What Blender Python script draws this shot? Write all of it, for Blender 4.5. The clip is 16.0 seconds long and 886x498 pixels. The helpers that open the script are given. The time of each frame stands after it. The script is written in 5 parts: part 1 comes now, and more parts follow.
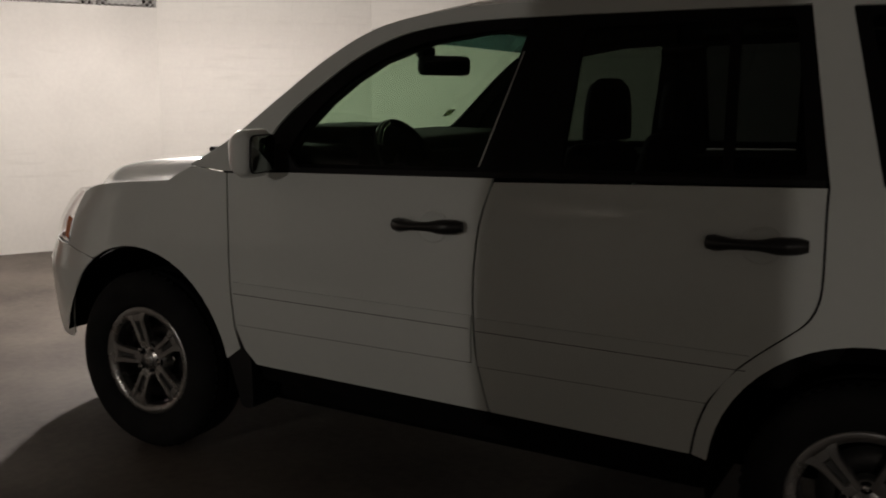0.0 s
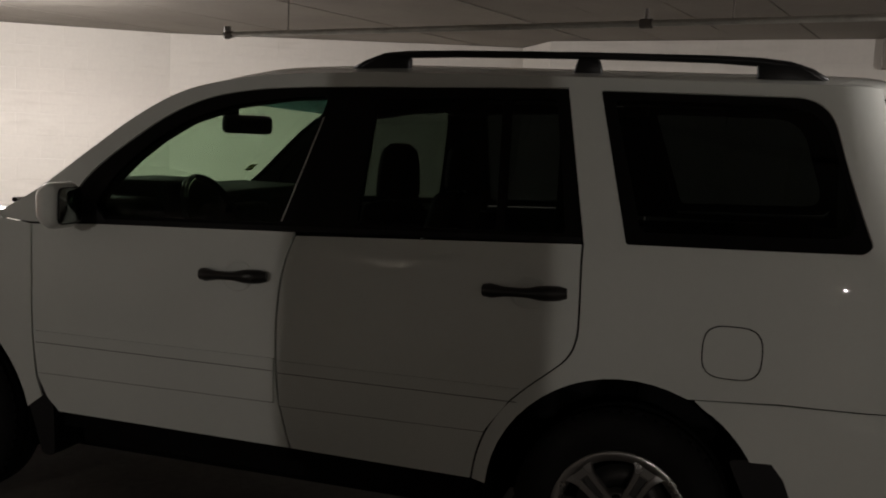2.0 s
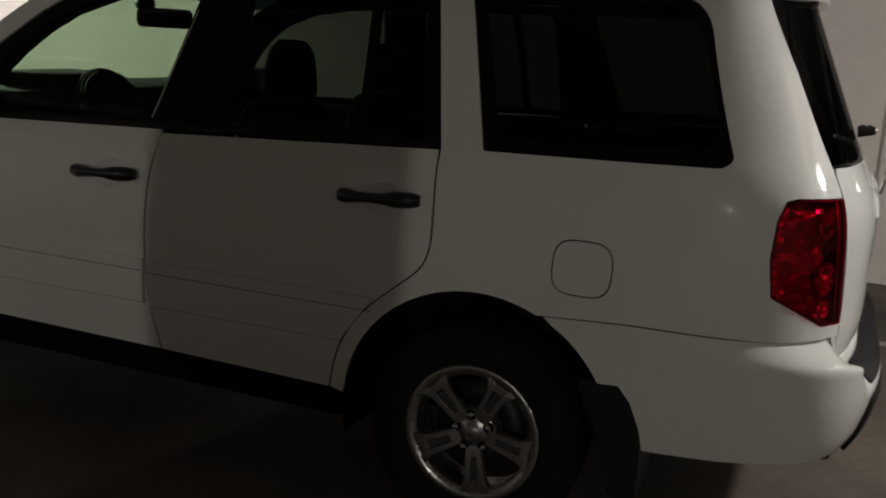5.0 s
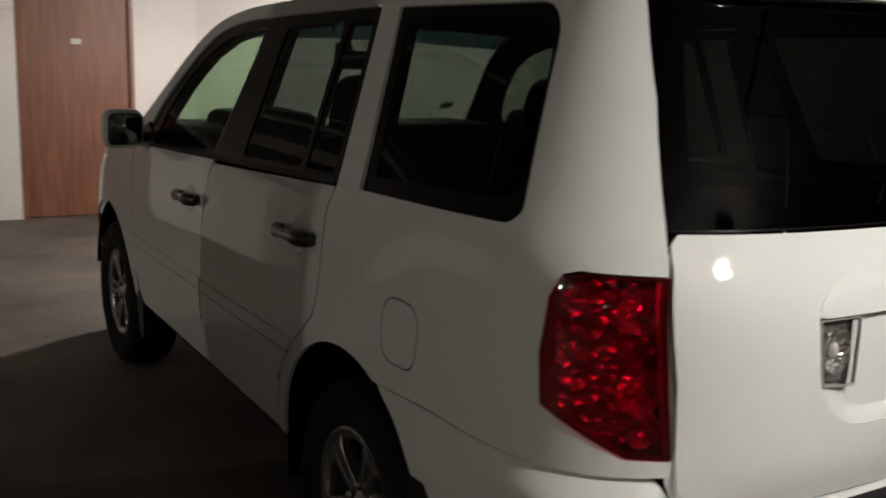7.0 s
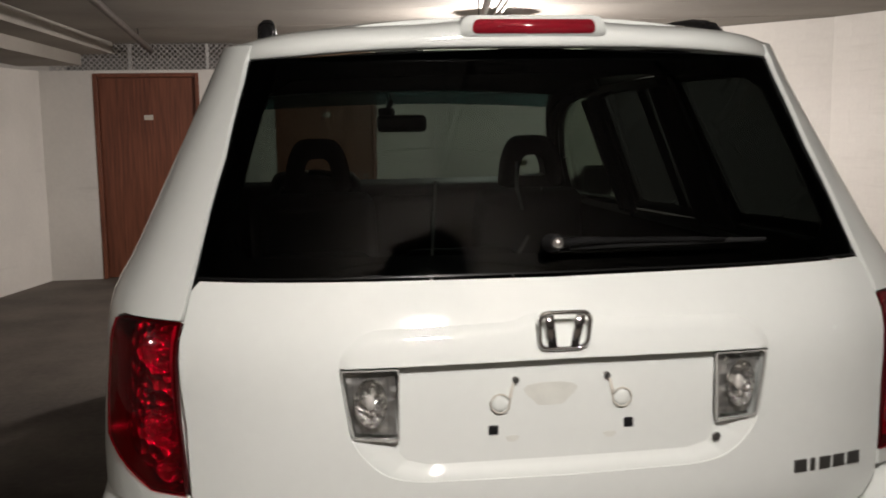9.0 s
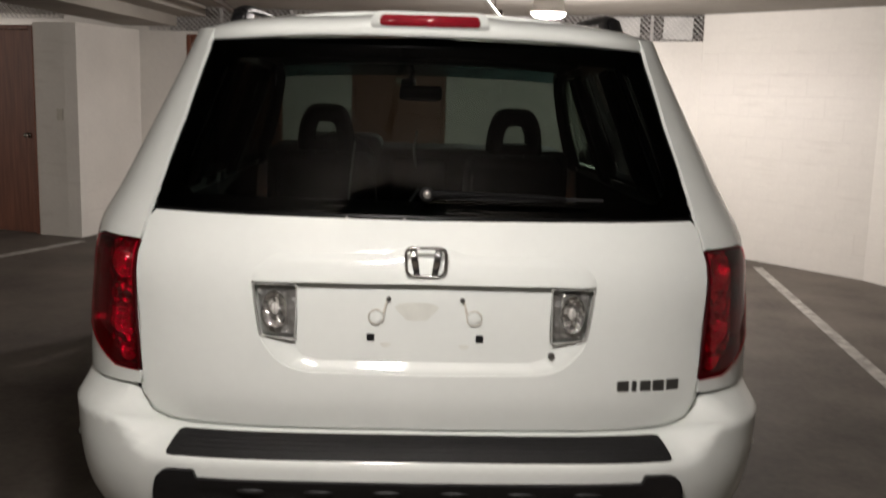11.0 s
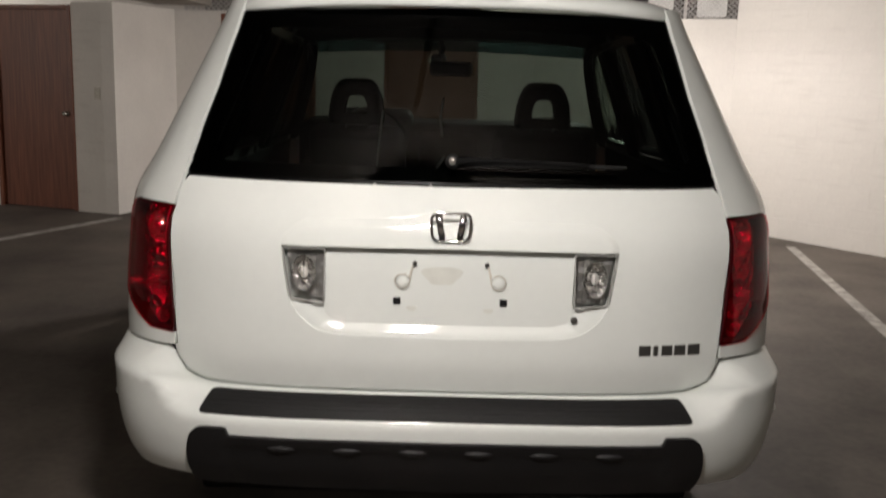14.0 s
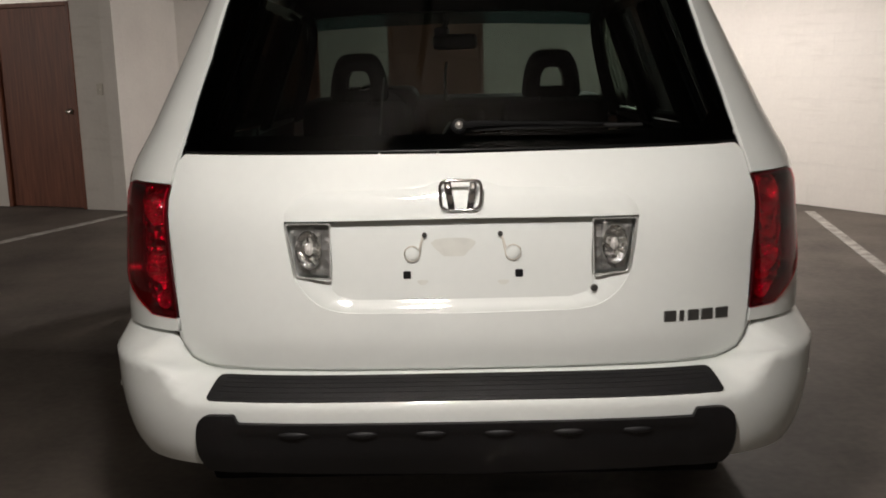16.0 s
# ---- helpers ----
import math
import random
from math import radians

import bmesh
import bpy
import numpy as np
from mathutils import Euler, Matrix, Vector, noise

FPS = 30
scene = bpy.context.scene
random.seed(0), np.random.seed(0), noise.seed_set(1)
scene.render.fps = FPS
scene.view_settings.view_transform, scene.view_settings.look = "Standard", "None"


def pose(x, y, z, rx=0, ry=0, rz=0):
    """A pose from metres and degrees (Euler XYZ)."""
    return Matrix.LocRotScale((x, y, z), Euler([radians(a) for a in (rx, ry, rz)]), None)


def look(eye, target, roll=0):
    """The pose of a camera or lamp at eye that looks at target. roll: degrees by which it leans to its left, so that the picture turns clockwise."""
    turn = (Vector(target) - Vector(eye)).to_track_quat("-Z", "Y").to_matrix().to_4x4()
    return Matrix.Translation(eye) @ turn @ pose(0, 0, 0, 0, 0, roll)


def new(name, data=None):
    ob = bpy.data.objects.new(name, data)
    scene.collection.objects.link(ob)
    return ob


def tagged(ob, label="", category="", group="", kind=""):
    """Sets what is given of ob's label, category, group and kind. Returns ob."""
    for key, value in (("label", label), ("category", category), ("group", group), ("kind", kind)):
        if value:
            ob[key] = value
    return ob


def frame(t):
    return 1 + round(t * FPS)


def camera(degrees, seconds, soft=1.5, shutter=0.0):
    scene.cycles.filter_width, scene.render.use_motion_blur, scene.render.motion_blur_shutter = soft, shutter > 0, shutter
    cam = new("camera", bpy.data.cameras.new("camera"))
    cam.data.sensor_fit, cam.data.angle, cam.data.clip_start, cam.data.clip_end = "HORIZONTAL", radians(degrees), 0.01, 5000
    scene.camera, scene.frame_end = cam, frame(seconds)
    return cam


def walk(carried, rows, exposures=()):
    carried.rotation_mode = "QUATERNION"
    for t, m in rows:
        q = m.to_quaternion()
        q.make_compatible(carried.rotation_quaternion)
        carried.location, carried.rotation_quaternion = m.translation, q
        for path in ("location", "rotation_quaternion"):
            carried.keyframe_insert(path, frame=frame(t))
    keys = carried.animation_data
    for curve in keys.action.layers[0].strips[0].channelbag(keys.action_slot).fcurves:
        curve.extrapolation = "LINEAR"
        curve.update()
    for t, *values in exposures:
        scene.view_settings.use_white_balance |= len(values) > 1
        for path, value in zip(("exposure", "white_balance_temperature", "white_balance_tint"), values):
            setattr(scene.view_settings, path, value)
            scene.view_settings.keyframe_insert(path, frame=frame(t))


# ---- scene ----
cam = camera(48.7, 16.0, 1.8, 0.5)
PATH = [
    (0, (-3.691, -1.481, 1.492), (-1.971, -0.518, 1.154), 0.5),
    (0.5, (-3.826, -1.514, 1.556), (-2.054, -0.648, 1.223), 2.3),
    (1, (-3.918, -1.566, 1.547), (-2.089, -0.8, 1.285), 2.2),
    (1.5, (-3.96, -1.591, 1.543), (-2.087, -0.934, 1.299), 2.4),
    (2, (-3.98, -1.602, 1.54), (-2.083, -1.01, 1.311), 2.3),
    (2.5, (-3.993, -1.608, 1.539), (-2.076, -1.09, 1.294), 2.3),
    (3, (-3.977, -1.626, 1.589), (-2.048, -1.219, 1.253), 2.4),
    (3.5, (-3.972, -1.673, 1.568), (-2.03, -1.354, 1.212), 2.7),
    (3.7, (-4.0, -1.62, 1.548), (-2.046, -1.377, 1.196), 2.9),
    (5.8, (-3.1, -2.785, 1.546), (-1.474, -1.67, 1.212), 3.7),
    (6, (-2.934, -2.925, 1.552), (-1.361, -1.723, 1.272), 3.9),
    (6.5, (-2.476, -3.262, 1.552), (-1.156, -1.788, 1.258), 4.0),
    (7, (-2.053, -3.546, 1.566), (-1.029, -1.871, 1.189), 1.8),
    (7.5, (-1.597, -3.779, 1.572), (-0.779, -1.983, 1.251), 2.1),
    (8, (-1.17, -4.006, 1.585), (-0.576, -2.134, 1.208), 1.4),
    (8.5, (-0.784, -4.083, 1.572), (-0.377, -2.149, 1.262), 2.3),
    (8.7, (-0.666, -4.13, 1.571), (-0.317, -2.177, 1.312), 0.2),
    (10.8, (-0.064, -4.785, 1.597), (-0.02, -2.806, 1.311), 1.7),
    (11, (-0.047, -4.818, 1.596), (0.025, -2.846, 1.269), 1.6),
    (11.5, (-0.039, -4.852, 1.575), (-0.002, -2.898, 1.152), -0.1),
    (12, (-0.038, -4.86, 1.557), (0.011, -2.926, 1.049), 0.8),
    (12.5, (-0.033, -4.867, 1.545), (0.012, -2.947, 0.986), 1.1),
    (13, (-0.027, -4.873, 1.547), (0.026, -2.947, 1.012), 1.5),
    (13.5, (-0.027, -4.876, 1.551), (-0.003, -2.931, 1.082), 1.4),
    (14, (-0.026, -4.879, 1.562), (-0.021, -2.913, 1.198), 1.5),
    (14.5, (-0.025, -4.887, 1.573), (-0.021, -2.903, 1.321), 1.6),
    (15, (-0.02, -4.895, 1.569), (-0.024, -2.915, 1.288), 1.5),
    (15.5, (-0.013, -4.871, 1.536), (-0.012, -2.911, 1.141), 0.1),
    (16, (-0.017, -4.764, 1.5), (-0.041, -2.803, 1.107), -1.3),
]
walk(cam, [(t, look(eye, target, roll)) for t, eye, target, roll in PATH], ((0, -0.30), (2.0, -0.27), (3.7, -0.18), (6.0, -0.18), (7.0, -0.12), (8.5, 0.0), (16, 0.0)))

# ---------------------------------------------------------------- light
world = bpy.data.worlds.new("world")
scene.world = world
world.use_nodes = True
world.node_tree.nodes["Background"].inputs[0].default_value = (0.9, 0.85, 0.75, 1)
world.node_tree.nodes["Background"].inputs[1].default_value = 0.01
CEIL = 2.38


WARM, AMBERWARM = (1.0, 0.925, 0.885), (1.0, 0.91, 0.83)
LAMPS = [  # ceiling fixtures: x, y, watts, size of the bulb
    (1.06, 3.36, 218, 0.06),
    (-0.15, -3.75, 146, 0.10),
    # the rest are out of view, added to light the flank and side walls
    (-9.0, 1.85, 165, 0.03),
    (-9.0, -3.2, 154, 0.03),
    (-9.0, -8.0, 46, 0.04),
    (7.2, -6.5, 14, 0.1),
    (-6.0, 7.1, 45, 0.1),
]
for lx, ly, watts, bulb in LAMPS:
    data = bpy.data.lights.new("ceiling_lamp_light", "POINT")
    data.energy, data.color, data.shadow_soft_size = watts, AMBERWARM if lx < -8 else WARM, bulb
    new("ceiling_lamp_light", data).location = (lx, ly, CEIL - 0.25)

data = bpy.data.lights.new("ceiling_lamp_light", "SPOT")  # the shaded lamp over the bay sends more light down than up
data.energy, data.color, data.shadow_soft_size, data.spot_size, data.spot_blend = 80, WARM, 0.06, radians(179), 0.25
new("ceiling_lamp_light", data).location = (LAMPS[0][0], LAMPS[0][1], CEIL - 0.25)

# ---------------------------------------------------------------- materials


def material(name, base, rough=0.5, metal=0.0, coat=0.0, var=0.0, scale=4.0, fine=60.0, bump=0.0, tint=None, spec=0.5):
    """Procedural surface: two scales of noise vary colour, roughness and relief."""
    m = bpy.data.materials.new(name)
    m.use_nodes = True
    n, l = m.node_tree.nodes, m.node_tree.links
    p = n["Principled BSDF"]
    p.inputs["Roughness"].default_value, p.inputs["Metallic"].default_value = rough, metal
    p.inputs["Coat Weight"].default_value, p.inputs["Coat Roughness"].default_value = coat, 0.025
    p.inputs["Specular IOR Level"].default_value = spec
    p.inputs["Base Color"].default_value = (*base, 1)
    if var or bump:
        tc = n.new("ShaderNodeTexCoord")
        a, b = n.new("ShaderNodeTexNoise"), n.new("ShaderNodeTexNoise")
        for node, sc, det in ((a, scale, 6), (b, fine, 4)):
            node.inputs["Scale"].default_value, node.inputs["Detail"].default_value = sc, det
            l.new(tc.outputs["Object"], node.inputs["Vector"])
        if var:
            mix = n.new("ShaderNodeMix")
            mix.data_type = "RGBA"
            add = n.new("ShaderNodeMath")
            add.operation = "MULTIPLY_ADD"
            add.inputs[1].default_value = 0.35
            l.new(b.outputs["Fac"], add.inputs[0])
            l.new(a.outputs["Fac"], add.inputs[2])
            ramp = n.new("ShaderNodeMapRange")
            ramp.inputs[1].default_value, ramp.inputs[2].default_value = 0.4, 0.95
            l.new(add.outputs[0], ramp.inputs[0])
            l.new(ramp.outputs[0], mix.inputs["Factor"])
            dark = tint or [c * (1 - var) for c in base]
            mix.inputs["A"].default_value = (*[min(1, c * (1 + var * 0.35)) for c in base], 1)
            mix.inputs["B"].default_value = (*dark, 1)
            l.new(mix.outputs["Result"], p.inputs["Base Color"])
            rr = n.new("ShaderNodeMapRange")
            rr.inputs[3].default_value, rr.inputs[4].default_value = max(0.02, rough * 0.85), min(1, rough * 1.2)
            l.new(a.outputs["Fac"], rr.inputs[0])
            l.new(rr.outputs[0], p.inputs["Roughness"])
        if bump:
            bp = n.new("ShaderNodeBump")
            bp.inputs["Strength"].default_value, bp.inputs["Distance"].default_value = bump, 0.004
            l.new(b.outputs["Fac"], bp.inputs["Height"])
            l.new(bp.outputs[0], p.inputs["Normal"])
    return m


def glass(name, tint, gloss=1.0):
    m = bpy.data.materials.new(name)
    m.use_nodes = True
    n, l = m.node_tree.nodes, m.node_tree.links
    n.clear()
    out, mix, tr, gl, lw, pw, fr = (n.new("ShaderNode" + k) for k in ("OutputMaterial", "MixShader", "BsdfTransparent", "BsdfGlossy", "LayerWeight", "Math", "Math"))
    tr.inputs[0].default_value = (*tint, 1)
    gl.inputs["Roughness"].default_value = 0.02
    gl.inputs["Color"].default_value = (gloss, gloss, gloss, 1)
    lw.inputs[0].default_value = 0.5
    pw.operation, fr.operation = "POWER", "MULTIPLY_ADD"
    pw.inputs[1].default_value, fr.inputs[1].default_value, fr.inputs[2].default_value = 5, 0.9, 0.05
    l.new(lw.outputs["Facing"], pw.inputs[0])
    l.new(pw.outputs[0], fr.inputs[0])
    l.new(fr.outputs[0], mix.inputs[0])
    l.new(tr.outputs[0], mix.inputs[1])
    l.new(gl.outputs[0], mix.inputs[2])
    l.new(mix.outputs[0], out.inputs[0])
    return m


def emitter(name, colour, strength):
    m = bpy.data.materials.new(name)
    m.use_nodes = True
    p = m.node_tree.nodes["Principled BSDF"]
    p.inputs["Base Color"].default_value = (0.8, 0.8, 0.8, 1)
    p.inputs["Emission Color"].default_value = (*colour, 1)
    p.inputs["Emission Strength"].default_value = strength
    return m


PAINT = material("white_car_paint", (0.722, 0.752, 0.718), 0.42, 0, 1.0, 0.05, 2.2, 40, 0, None, 0.06)
BLACK = material("black_trim", (0.010, 0.010, 0.011), 0.42, 0, 0, 0.2, 8, 120, 0, None, 0.3)
GLOSSBLACK = material("gloss_black", (0.007, 0.007, 0.007), 0.2, 0, 0.0, 0, 4, 60, 0, None, 0.15)
HANDLEM = material("handle_black", (0.010, 0.010, 0.010), 0.3, 0, 0.8, 0, 4, 60, 0, None, 0.3)
PLASTIC = material("grey_plastic", (0.0090, 0.0086, 0.0090), 0.48, 0, 0, 0.25, 6, 350, 0.25, None, 0.3)
RUBBER = material("tyre_rubber", (0.012, 0.012, 0.012), 0.85, 0, 0, 0.3, 12, 160, 0.3, None, 0.2)
ALLOY = material("alloy", (0.40, 0.395, 0.385), 0.27, 0.9, 0, 0.12, 10, 90)
BOWL = material("lamp_bowl", (0.55, 0.55, 0.53), 0.3, 0.85)
FLUTE = material("lamp_flute", (0.80, 0.80, 0.78), 0.14, 0.95)
BRAKE = material("brake_lens", (0.26, 0.010, 0.020), 0.12, 0, 0.6, 0.25, 9, 60)
CHROME = material("chrome", (0.75, 0.75, 0.75), 0.08, 1.0)
LINER = material("dark_underbody", (0.006, 0.006, 0.006), 0.95, 0, 0, 0.3, 9, 80, 0, None, 0.1)
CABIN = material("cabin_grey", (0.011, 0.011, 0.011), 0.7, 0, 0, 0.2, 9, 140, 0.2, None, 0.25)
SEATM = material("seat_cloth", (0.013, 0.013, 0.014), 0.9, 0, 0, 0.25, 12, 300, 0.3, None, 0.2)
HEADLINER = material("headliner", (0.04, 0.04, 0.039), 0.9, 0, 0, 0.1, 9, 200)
GREEN = glass("green_glass", (0.46, 0.58, 0.45), 0.35)
PRIVACY = glass("privacy_glass", (0.085, 0.096, 0.090), 0.4)
REARTINT = glass("rear_tinted_glass", (0.080, 0.089, 0.086), 0.2)
SHIELD = glass("windscreen_glass", (0.75, 0.88, 0.77))
CLEAR = glass("clear_lens", (0.93, 0.93, 0.93))
REDLENS = glass("red_lens", (0.82, 0.008, 0.125), 0.8)
REDBACK = material("red_reflector", (0.72, 0.60, 0.64), 0.26, 1.0)


def facets(m, scale, strength):
    """Pressed prism pattern for lamp reflectors."""
    n, l = m.node_tree.nodes, m.node_tree.links
    tc, vo, bp = (n.new("ShaderNode" + k) for k in ("TexCoord", "TexVoronoi", "Bump"))
    vo.inputs["Scale"].default_value = scale
    bp.inputs["Strength"].default_value, bp.inputs["Distance"].default_value = strength, 0.02
    l.new(tc.outputs["Object"], vo.inputs["Vector"])
    l.new(vo.outputs["Distance"], bp.inputs["Height"])
    l.new(bp.outputs[0], n["Principled BSDF"].inputs["Normal"])


facets(REDBACK, 36, 0.5)
facets(BOWL, 48, 0.3)
facets(FLUTE, 55, 0.6)
REDBRIGHT = material("red_bulb_dish", (0.85, 0.70, 0.74), 0.2, 0.9)
facets(REDBRIGHT, 70, 0.9)
AMBER = material("amber_lens", (0.55, 0.12, 0.02), 0.2)
MIRRORM = material("mirror_glass", (0.27, 0.30, 0.285), 0.16, 1.0)
DISC = material("brake_steel", (0.05, 0.048, 0.046), 0.5, 0.7, 0, 0.3, 12, 90)
SILVERPLATE = material("dark_chrome", (0.16, 0.16, 0.15), 0.3, 0.8)
WHITEPAINT = material("white_wall_paint", (0.73, 0.70, 0.65), 0.75, 0, 0, 0.13, 1.3, 30, 0.35)
CONC = material("concrete_floor", (0.140, 0.118, 0.096), 0.7, 0, 0, 0.6, 1.3, 24, 0.35, (0.055, 0.046, 0.039))
CEILM = material("ceiling_concrete", (0.32, 0.295, 0.26), 0.85, 0, 0, 0.22, 1.1, 35, 0.4)
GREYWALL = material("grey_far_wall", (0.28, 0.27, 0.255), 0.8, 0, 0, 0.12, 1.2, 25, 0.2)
LINEP = material("line_paint", (0.50, 0.48, 0.44), 0.75, 0, 0, 0.5, 9, 60, 0.2, (0.17, 0.155, 0.14))
STEEL = material("galvanised_pipe", (0.45, 0.43, 0.40), 0.35, 0.85, 0, 0.3, 14, 90)
REDPIPE = material("dark_pipe", (0.10, 0.085, 0.075), 0.5, 0.3, 0, 0.3, 10, 90)
MESHM = material("mesh_steel", (0.58, 0.56, 0.54), 0.4, 0.45, 0, 0.2, 20, 90)
LAMPWHITE = material("lamp_housing", (0.72, 0.70, 0.66), 0.4, 0, 0, 0.1, 8, 60)
GLOW = emitter("lamp_glow", (1.0, 0.93, 0.85), 14)
SWITCHM = material("switch_plate", (0.55, 0.52, 0.45), 0.5, 0, 0, 0.1, 20, 90)
BRASS = material("knob_metal", (0.6, 0.58, 0.52), 0.25, 0.95)
STICKER = glass("film_sticker", (0.42, 0.45, 0.27), 0.3)
DUST = material("glue_residue", (0.63, 0.645, 0.59), 0.5, 0, 0, 0.1, 25, 120)


def scuffs(m):
    """Grey rub marks lying along the courses, and larger dull patches."""
    n, l = m.node_tree.nodes, m.node_tree.links
    p = n["Principled BSDF"]
    source = p.inputs["Base Color"].links[0].from_socket
    tc, mp, no, big, both, ramp, mix = (n.new("ShaderNode" + k) for k in ("NewGeometry", "Mapping", "TexNoise", "TexNoise", "Math", "MapRange", "Mix"))
    mp.inputs["Scale"].default_value = (1.3, 1.3, 11)
    no.inputs["Scale"].default_value, no.inputs["Detail"].default_value = 1.6, 8
    big.inputs["Scale"].default_value, big.inputs["Detail"].default_value = 0.8, 3
    both.operation = "MULTIPLY"
    ramp.inputs[1].default_value, ramp.inputs[2].default_value = 0.31, 0.46
    ramp.inputs[4].default_value = 0.45
    mix.data_type = "RGBA"
    l.new(tc.outputs["Position"], mp.inputs[0])
    l.new(mp.outputs[0], no.inputs["Vector"])
    l.new(tc.outputs["Position"], big.inputs["Vector"])
    l.new(no.outputs["Fac"], both.inputs[0])
    l.new(big.outputs["Fac"], both.inputs[1])
    l.new(both.outputs[0], ramp.inputs[0])
    l.new(ramp.outputs[0], mix.inputs["Factor"])
    l.new(source, mix.inputs["A"])
    mix.inputs["B"].default_value = (0.52, 0.49, 0.44, 1)
    l.new(mix.outputs["Result"], p.inputs["Base Color"])


scuffs(WHITEPAINT)
BEZEL = material("dark_red_bezel", (0.05, 0.004, 0.006), 0.3)
RIMGREY = material("lamp_rim_grey", (0.48, 0.48, 0.45), 0.25, 0.2, 0, 0.2, 30, 120)
SHEETM = material("grey_sheet", (0.40, 0.39, 0.37), 0.5, 0.1, 0, 0.2, 6, 60)
SLOT = material("spoke_slot", (0.055, 0.054, 0.051), 0.6, 0.1, 0, 0.3, 14, 90)


def wood(name, tone, rest=1.0):
    m = material(name, (0.20, 0.082, 0.040), 0.5, 0, 0.04)
    n, l = m.node_tree.nodes, m.node_tree.links
    tc, mp, no, ramp = (n.new("ShaderNode" + k) for k in ("TexCoord", "Mapping", "TexNoise", "ValToRGB"))
    mp.inputs["Scale"].default_value = (22, 22, 1.1)
    no.inputs["Scale"].default_value, no.inputs["Detail"].default_value = 2.2, 7
    ramp.color_ramp.elements[0].color, ramp.color_ramp.elements[1].color = (0.125 * tone, 0.043 * tone * rest, 0.021 * tone * rest, 1), (0.265 * tone, 0.108 * tone * rest, 0.054 * tone * rest, 1)
    ramp.color_ramp.elements[0].position, ramp.color_ramp.elements[1].position = 0.3, 0.75
    l.new(tc.outputs["Object"], mp.inputs[0])
    l.new(mp.outputs[0], no.inputs["Vector"])
    l.new(no.outputs["Fac"], ramp.inputs[0])
    l.new(ramp.outputs[0], n["Principled BSDF"].inputs["Base Color"])
    bp = n.new("ShaderNodeBump")
    bp.inputs["Strength"].default_value, bp.inputs["Distance"].default_value = 0.15, 0.002
    l.new(no.outputs["Fac"], bp.inputs["Height"])
    l.new(bp.outputs[0], n["Principled BSDF"].inputs["Normal"])
    return m


WOOD, DARKWOOD = wood("door_veneer", 1.0), wood("dark_door_veneer", 0.84, 0.84)

# ---------------------------------------------------------------- mesh helpers


def part(name, bm, mat, parent=None, label="", smooth=None):
    """Links a bmesh as one mesh object. smooth: degrees under which edges are shaded round."""
    mesh = bpy.data.meshes.new(name)
    if smooth is not None:
        for f in bm.faces:
            f.smooth = True
        for e in bm.edges:
            if len(e.link_faces) == 2 and e.calc_face_angle(0) > radians(smooth):
                e.smooth = False
    bm.to_mesh(mesh)
    bm.free()
    mesh.materials.append(mat)
    ob = new(name, mesh)
    ob.parent = parent
    if label:
        tagged(ob, label)
    return ob


def thing(name, label, category, group="", place=(0, 0, 0)):
    ob = new(name)
    ob.empty_display_size = 0.1
    ob.location = place
    return tagged(ob, label, category, group)


def add_box(bm, lo, hi, bevel=0.0, segs=2, m=None):
    lo, hi = Vector(lo), Vector(hi)
    c, d = (lo + hi) / 2, hi - lo
    got = bmesh.ops.create_cube(bm, size=1, matrix=Matrix.Translation(c) @ Matrix.Diagonal((*d, 1)))["verts"]
    if bevel:
        edges = list({e for v in got for e in v.link_edges})
        r = bmesh.ops.bevel(bm, geom=edges, offset=bevel, segments=segs, affect="EDGES", profile=0.5)
        got = list({v for f in r["faces"] for v in f.verts} | {v for v in got if v.is_valid})
    if m is not None:
        bmesh.ops.transform(bm, matrix=m, verts=got)
    return got


def box(lo, hi, bevel=0.0, segs=2, m=None):
    bm = bmesh.new()
    add_box(bm, lo, hi, bevel, segs, m)
    return bm


def add_rod(bm, a, b, r, r2=None, segs=12):
    a, b = Vector(a), Vector(b)
    m = Matrix.Translation((a + b) / 2) @ (b - a).to_track_quat("Z", "Y").to_matrix().to_4x4()
    return bmesh.ops.create_cone(bm, cap_ends=True, segments=segs, radius1=r, radius2=r if r2 is None else r2, depth=(b - a).length, matrix=m)["verts"]


def rod(a, b, r, r2=None, segs=12):
    bm = bmesh.new()
    add_rod(bm, a, b, r, r2, segs)
    return bm


def add_lathe(bm, profile, m, segs=40, close=False):
    """Turns (radius, height) points about z, then moves them by m."""
    rings = []
    for r, h in profile:
        rings.append([bm.verts.new(m @ Vector((r * math.cos(k * math.tau / segs), r * math.sin(k * math.tau / segs), h))) for k in range(segs)])
    pairs = list(zip(rings, rings[1:])) + ([(rings[-1], rings[0])] if close else [])
    for p, q in pairs:
        for k in range(segs):
            bm.faces.new((p[k], p[(k + 1) % segs], q[(k + 1) % segs], q[k]))
    return rings


